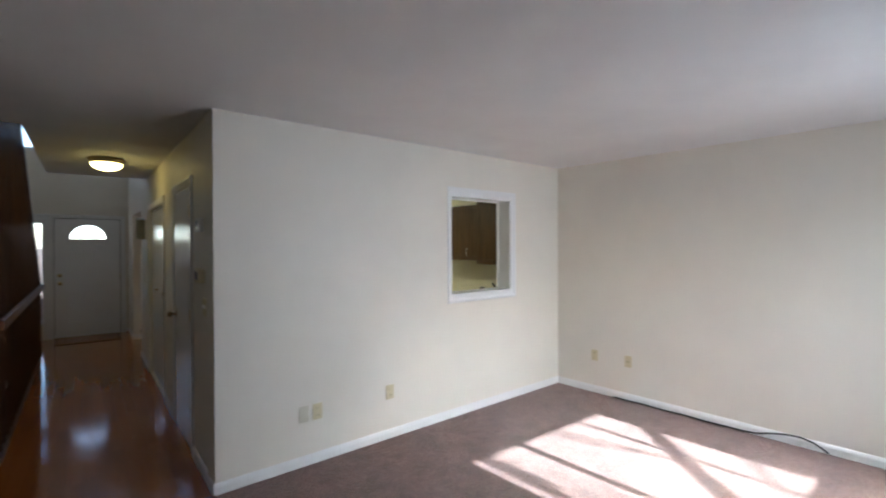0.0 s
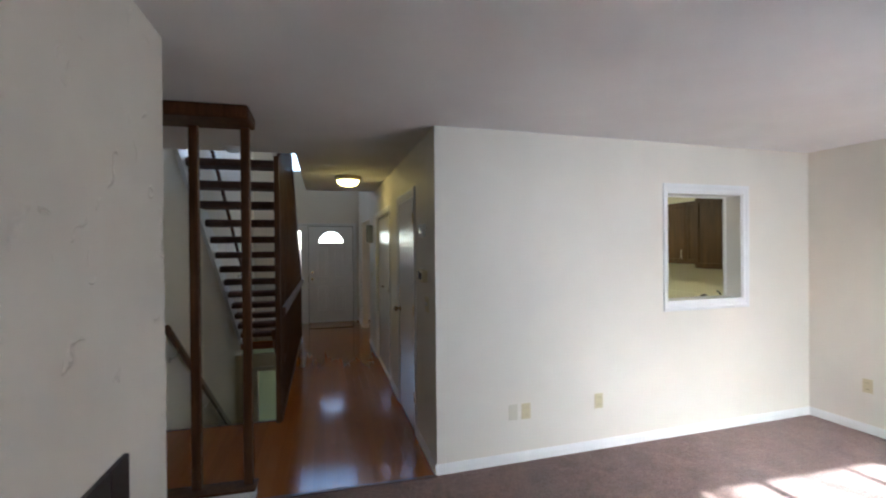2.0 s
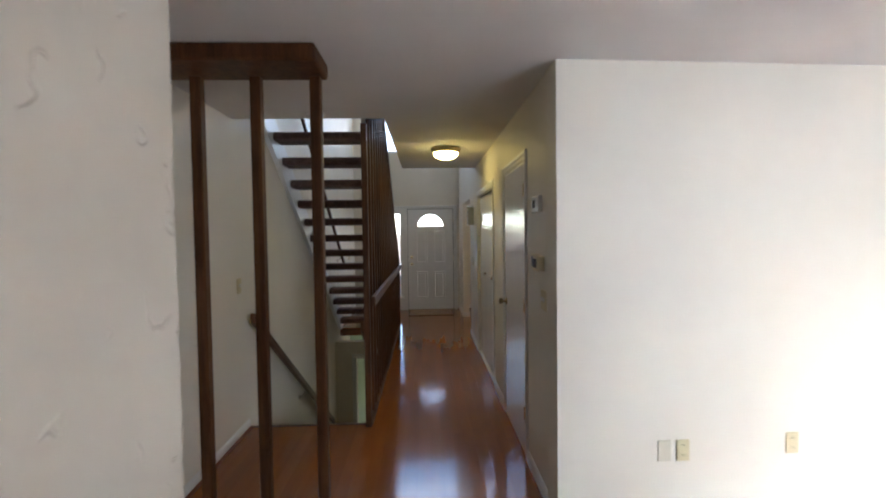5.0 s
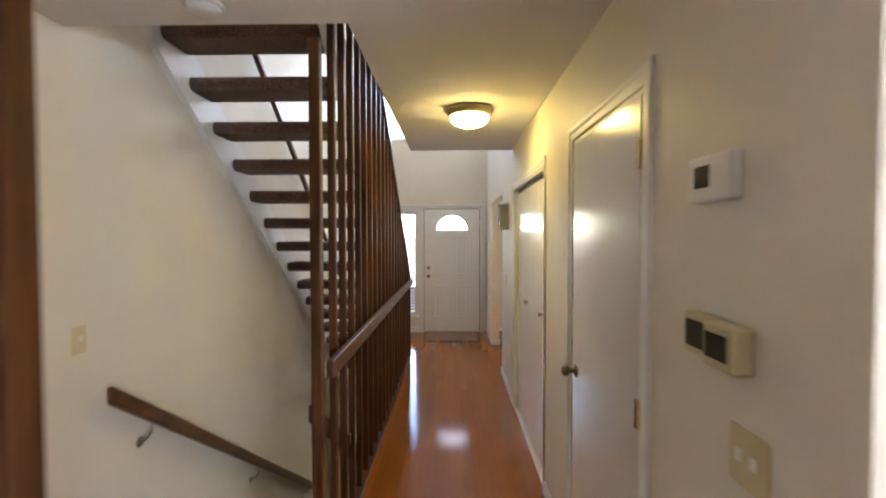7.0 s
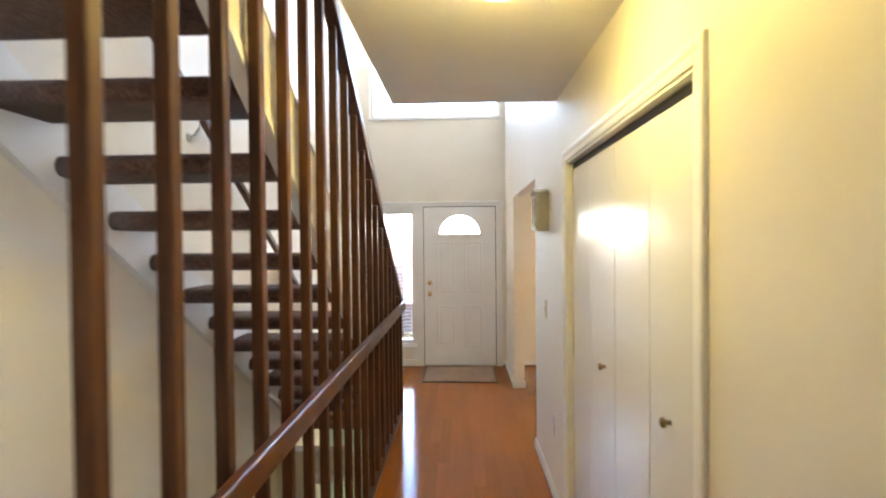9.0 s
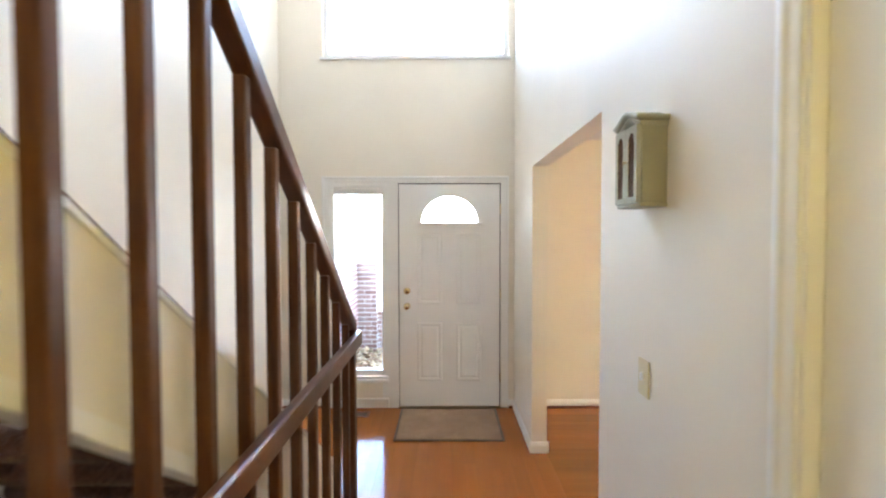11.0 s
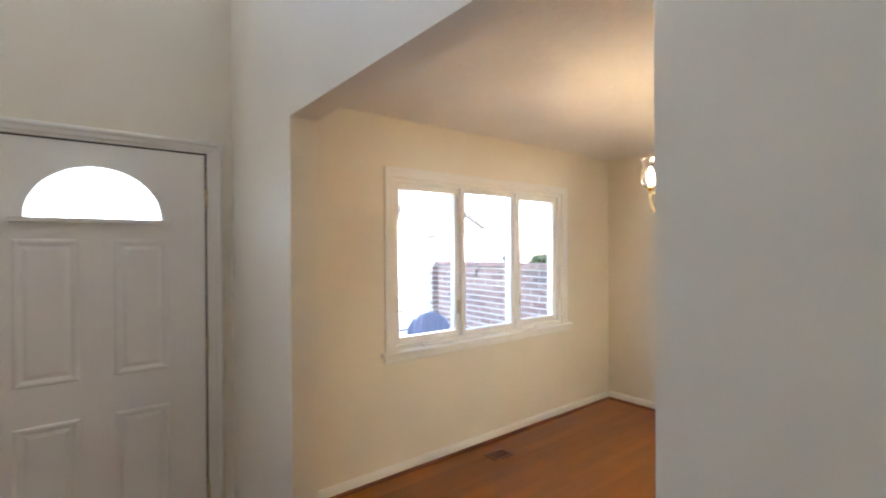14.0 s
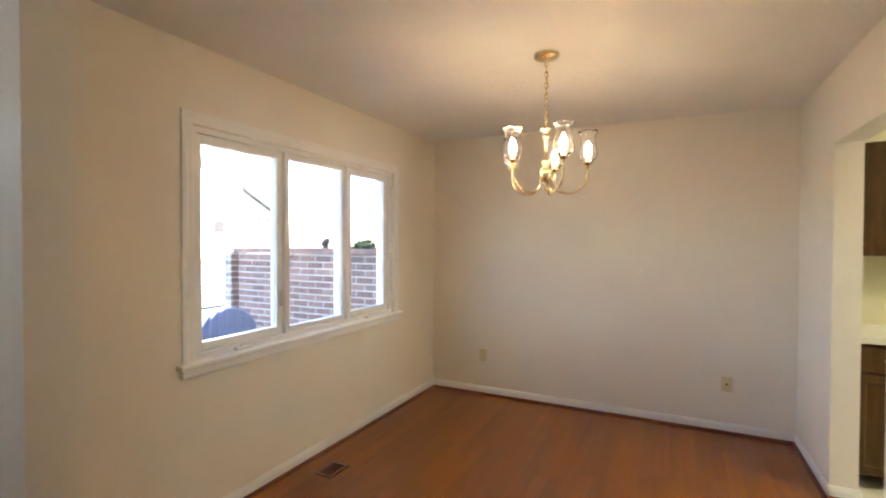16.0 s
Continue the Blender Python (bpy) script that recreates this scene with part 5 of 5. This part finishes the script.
far_house()

orn = bmesh.new()
lathe(orn, [(0.004, -0.06), (0.024, -0.04), (0.034, -0.01), (0.030, 0.025), (0.016, 0.05), (0.004, 0.058)], (0, 0, 0), 14)
bmesh.ops.transform(orn, matrix=pose(3.12, 8.02, 1.445, 55, 0, 0), verts=orn.verts[:])
lathe(orn, [(0.030, 0.0), (0.026, 0.01), (0.024, 0.05)], (3.12, 8.02, 1.385), 10)
tagged(new("wall_ornament", mesh_of("wall_ornament", orn, BLACK, True)), "small dark rounded ornament standing on the brick wall", "ornament")
# thin dark arc on the brick face, built as a tube; not a known cable
loop = tube(bmesh.new(), [(3.052, 8.47, 1.20), (3.050, 8.436, 1.28), (3.052, 8.37, 1.33), (3.050, 8.29, 1.356), (3.052, 8.19, 1.368), (3.054, 8.09, 1.366), (3.056, 8.02, 1.35)], 0.007, 6)
tagged(new("cable", mesh_of("cable", loop, RUBBER, True)), "thin dark curved line against the brick wall", "cable")

fence = thing("wire_fence", (2.0, 10.6, -0.12), "low fence of thin dark wires between posts", "fence")
for z in (0.25, 0.555, 0.855, 1.19):
    part("wire", tube(bmesh.new(), [(-1.0, 10.6, z), (4.0, 10.6, z - 0.02), (9.0, 10.6, z)], 0.014, 5), BLACK, fence)
for x in (-1.0, 3.0, 6.0, 9.0):
    part("post", boxes((x - 0.03, x + 0.03, 10.57, 10.63, -0.12, 1.25)), GREYMETAL, fence)

rnd = random.Random(9)
shrub = bmesh.new()
for _ in range(420):
    d = Vector((rnd.gauss(0, 1), rnd.gauss(0, 1), rnd.gauss(0, 0.8)))
    d *= rnd.uniform(0.4, 1.0) * 0.125 / d.length
    p = Vector((3.30, 7.68, 1.36)) + d
    m = Matrix.Translation(p) @ Euler((rnd.uniform(0, 6), rnd.uniform(0, 6), rnd.uniform(0, 6))).to_matrix().to_4x4()
    s = 0.03
    shrub.faces.new([shrub.verts.new(m @ Vector(q)) for q in ((-s, 0, 0), (0, s * 0.5, 0), (s, 0, 0), (0, -s * 0.5, 0))])
tagged(new("shrub", mesh_of("shrub", shrub, GREEN)), "small green shrub behind the brick wall", "shrub", "", "stuff")

# ---- strip floors: one board an object ----
def board_mesh(name, mat, axis):
    bm = bmesh.new()
    cu = 0.004
    prof = [(-0.5, 0.0), (0.5, 0.0), (0.5, 0.985), (0.5 - cu, 1.0), (-0.5 + cu, 1.0), (-0.5, 0.985)]
    ends = []
    for e in (-0.5, 0.5):
        ends.append([bm.verts.new((u, e, v) if axis == "y" else (e, u, v)) for u, v in prof])
    for k in range(6):
        bm.faces.new([ends[0][k], ends[0][(k + 1) % 6], ends[1][(k + 1) % 6], ends[1][k]])
    bm.faces.new(ends[0])
    bm.faces.new(ends[1])
    return mesh_of(name, bm, mat)


BOARD_Y, BOARD_X = board_mesh("board_long", FLOOR_Y, "y"), board_mesh("board_cross", FLOOR_X, "x")


def lay(parent, mesh, axis, u0, u1, runs_of, wide, seed):
    rnd = random.Random(seed)
    n = round((u1 - u0) / wide)
    w = (u1 - u0) / n
    for i in range(n):
        uc = u0 + (i + 0.5) * w
        for a, b in runs_of(uc):
            s = a
            while s < b - 0.01:
                e = min(b, s + rnd.uniform(0.7, 1.5))
                if b - e < 0.25:
                    e = b
                ob = new("plank", mesh)
                mid, ln = (s + e) / 2, e - s - 0.0003
                ob.matrix_basis = Matrix.LocRotScale((uc, mid, -0.0129) if axis == "y" else (mid, uc, -0.0129), None, (w - 0.0003, ln, 0.0129) if axis == "y" else (ln, w - 0.0003, 0.0129))
                ob.parent = parent
                s = e


lay(floor_hall, BOARD_Y, "y", -1.17, 0.0, lambda u: [(0.0, YF)], 0.083, 1)
lay(floor_hall, BOARD_Y, "y", XL, -1.17, lambda u: [(0.0, 1.385), (5.35, YF)], 0.083, 2)
lay(floor_hall, BOARD_Y, "y", 0.0, 0.11, lambda u: [(4.745, 6.16)], 0.083, 3)
lay(floor_dining, BOARD_X, "x", 4.095, YF, lambda u: [(0.11, XD)], 0.083, 4)


# ---- courtyard brick walls: one brick an object ----
def brick_mesh():
    bm = boxes((-0.095, 0.095, -0.048, 0.048, -0.0265, 0.0265))
    bmesh.ops.bevel(bm, geom=bm.edges[:], offset=0.004, segments=1, affect="EDGES")
    return mesh_of("brick", bm, BRICK)


BRICK_MESH = brick_mesh()


def brick_wall(name, p, q, z1, label, seed, cap=True):
    rnd = random.Random(seed)
    p, q = Vector((*p, 0)), Vector((*q, 0))
    length = (q - p).length
    turn = math.atan2(q.y - p.y, q.x - p.x)
    base = pose(p.x, p.y, -0.12, 0, 0, math.degrees(turn))
    core = boxes((0, length, -0.05, 0.05, 0.0, z1 + 0.12 - 0.06))
    bmesh.ops.transform(core, matrix=base, verts=core.verts[:])
    ob = structure(name, core, MORTAR, label, "brick wall")
    rows = int((z1 + 0.12 - 0.06) / 0.065)
    for r in range(rows):
        x = -0.1 if r % 2 else 0.0
        while x < length - 0.05:
            b = new("brick", BRICK_MESH)
            x0, x1 = max(x, 0), min(x + 0.19, length)
            b.matrix_basis = base @ Matrix.LocRotScale(((x0 + x1) / 2, rnd.uniform(-0.002, 0.002), 0.033 + r * 0.065), None, ((x1 - x0) / 0.19, 1.16, 1.0))
            b.parent = ob
            x += 0.2
    if cap:
        x = 0.035
        while x < length:
            b = new("brick", BRICK_MESH)
            b.matrix_basis = base @ pose(x, 0, 0.033 + rows * 0.065 + 0.012, 0, 0, 90)
            b.parent = ob
            x += 0.065
    return ob


brick_wall("wall_courtyard_east", (3.12, 7.21), (3.12, 9.2), 1.38, "red brick courtyard wall with pale mortar joints", 1)
brick_wall("wall_courtyard_post", (3.02, 9.32), (3.26, 9.32), 1.40, "red brick post ending the courtyard wall", 5, False)
brick_wall("wall_courtyard_west", (-1.95, 7.21), (-1.95, 9.6), 1.30, "red brick wall beside the entry walk", 2, False)
brick_wall("wall_courtyard_front", (-1.89, 9.66), (-0.3, 9.66), 0.50, "low red brick wall with a cap course", 3)
brick_wall("wall_courtyard_pier", (-1.89, 9.55), (-1.62, 9.55), 1.25, "red brick pier at the end of the wall", 4, False)
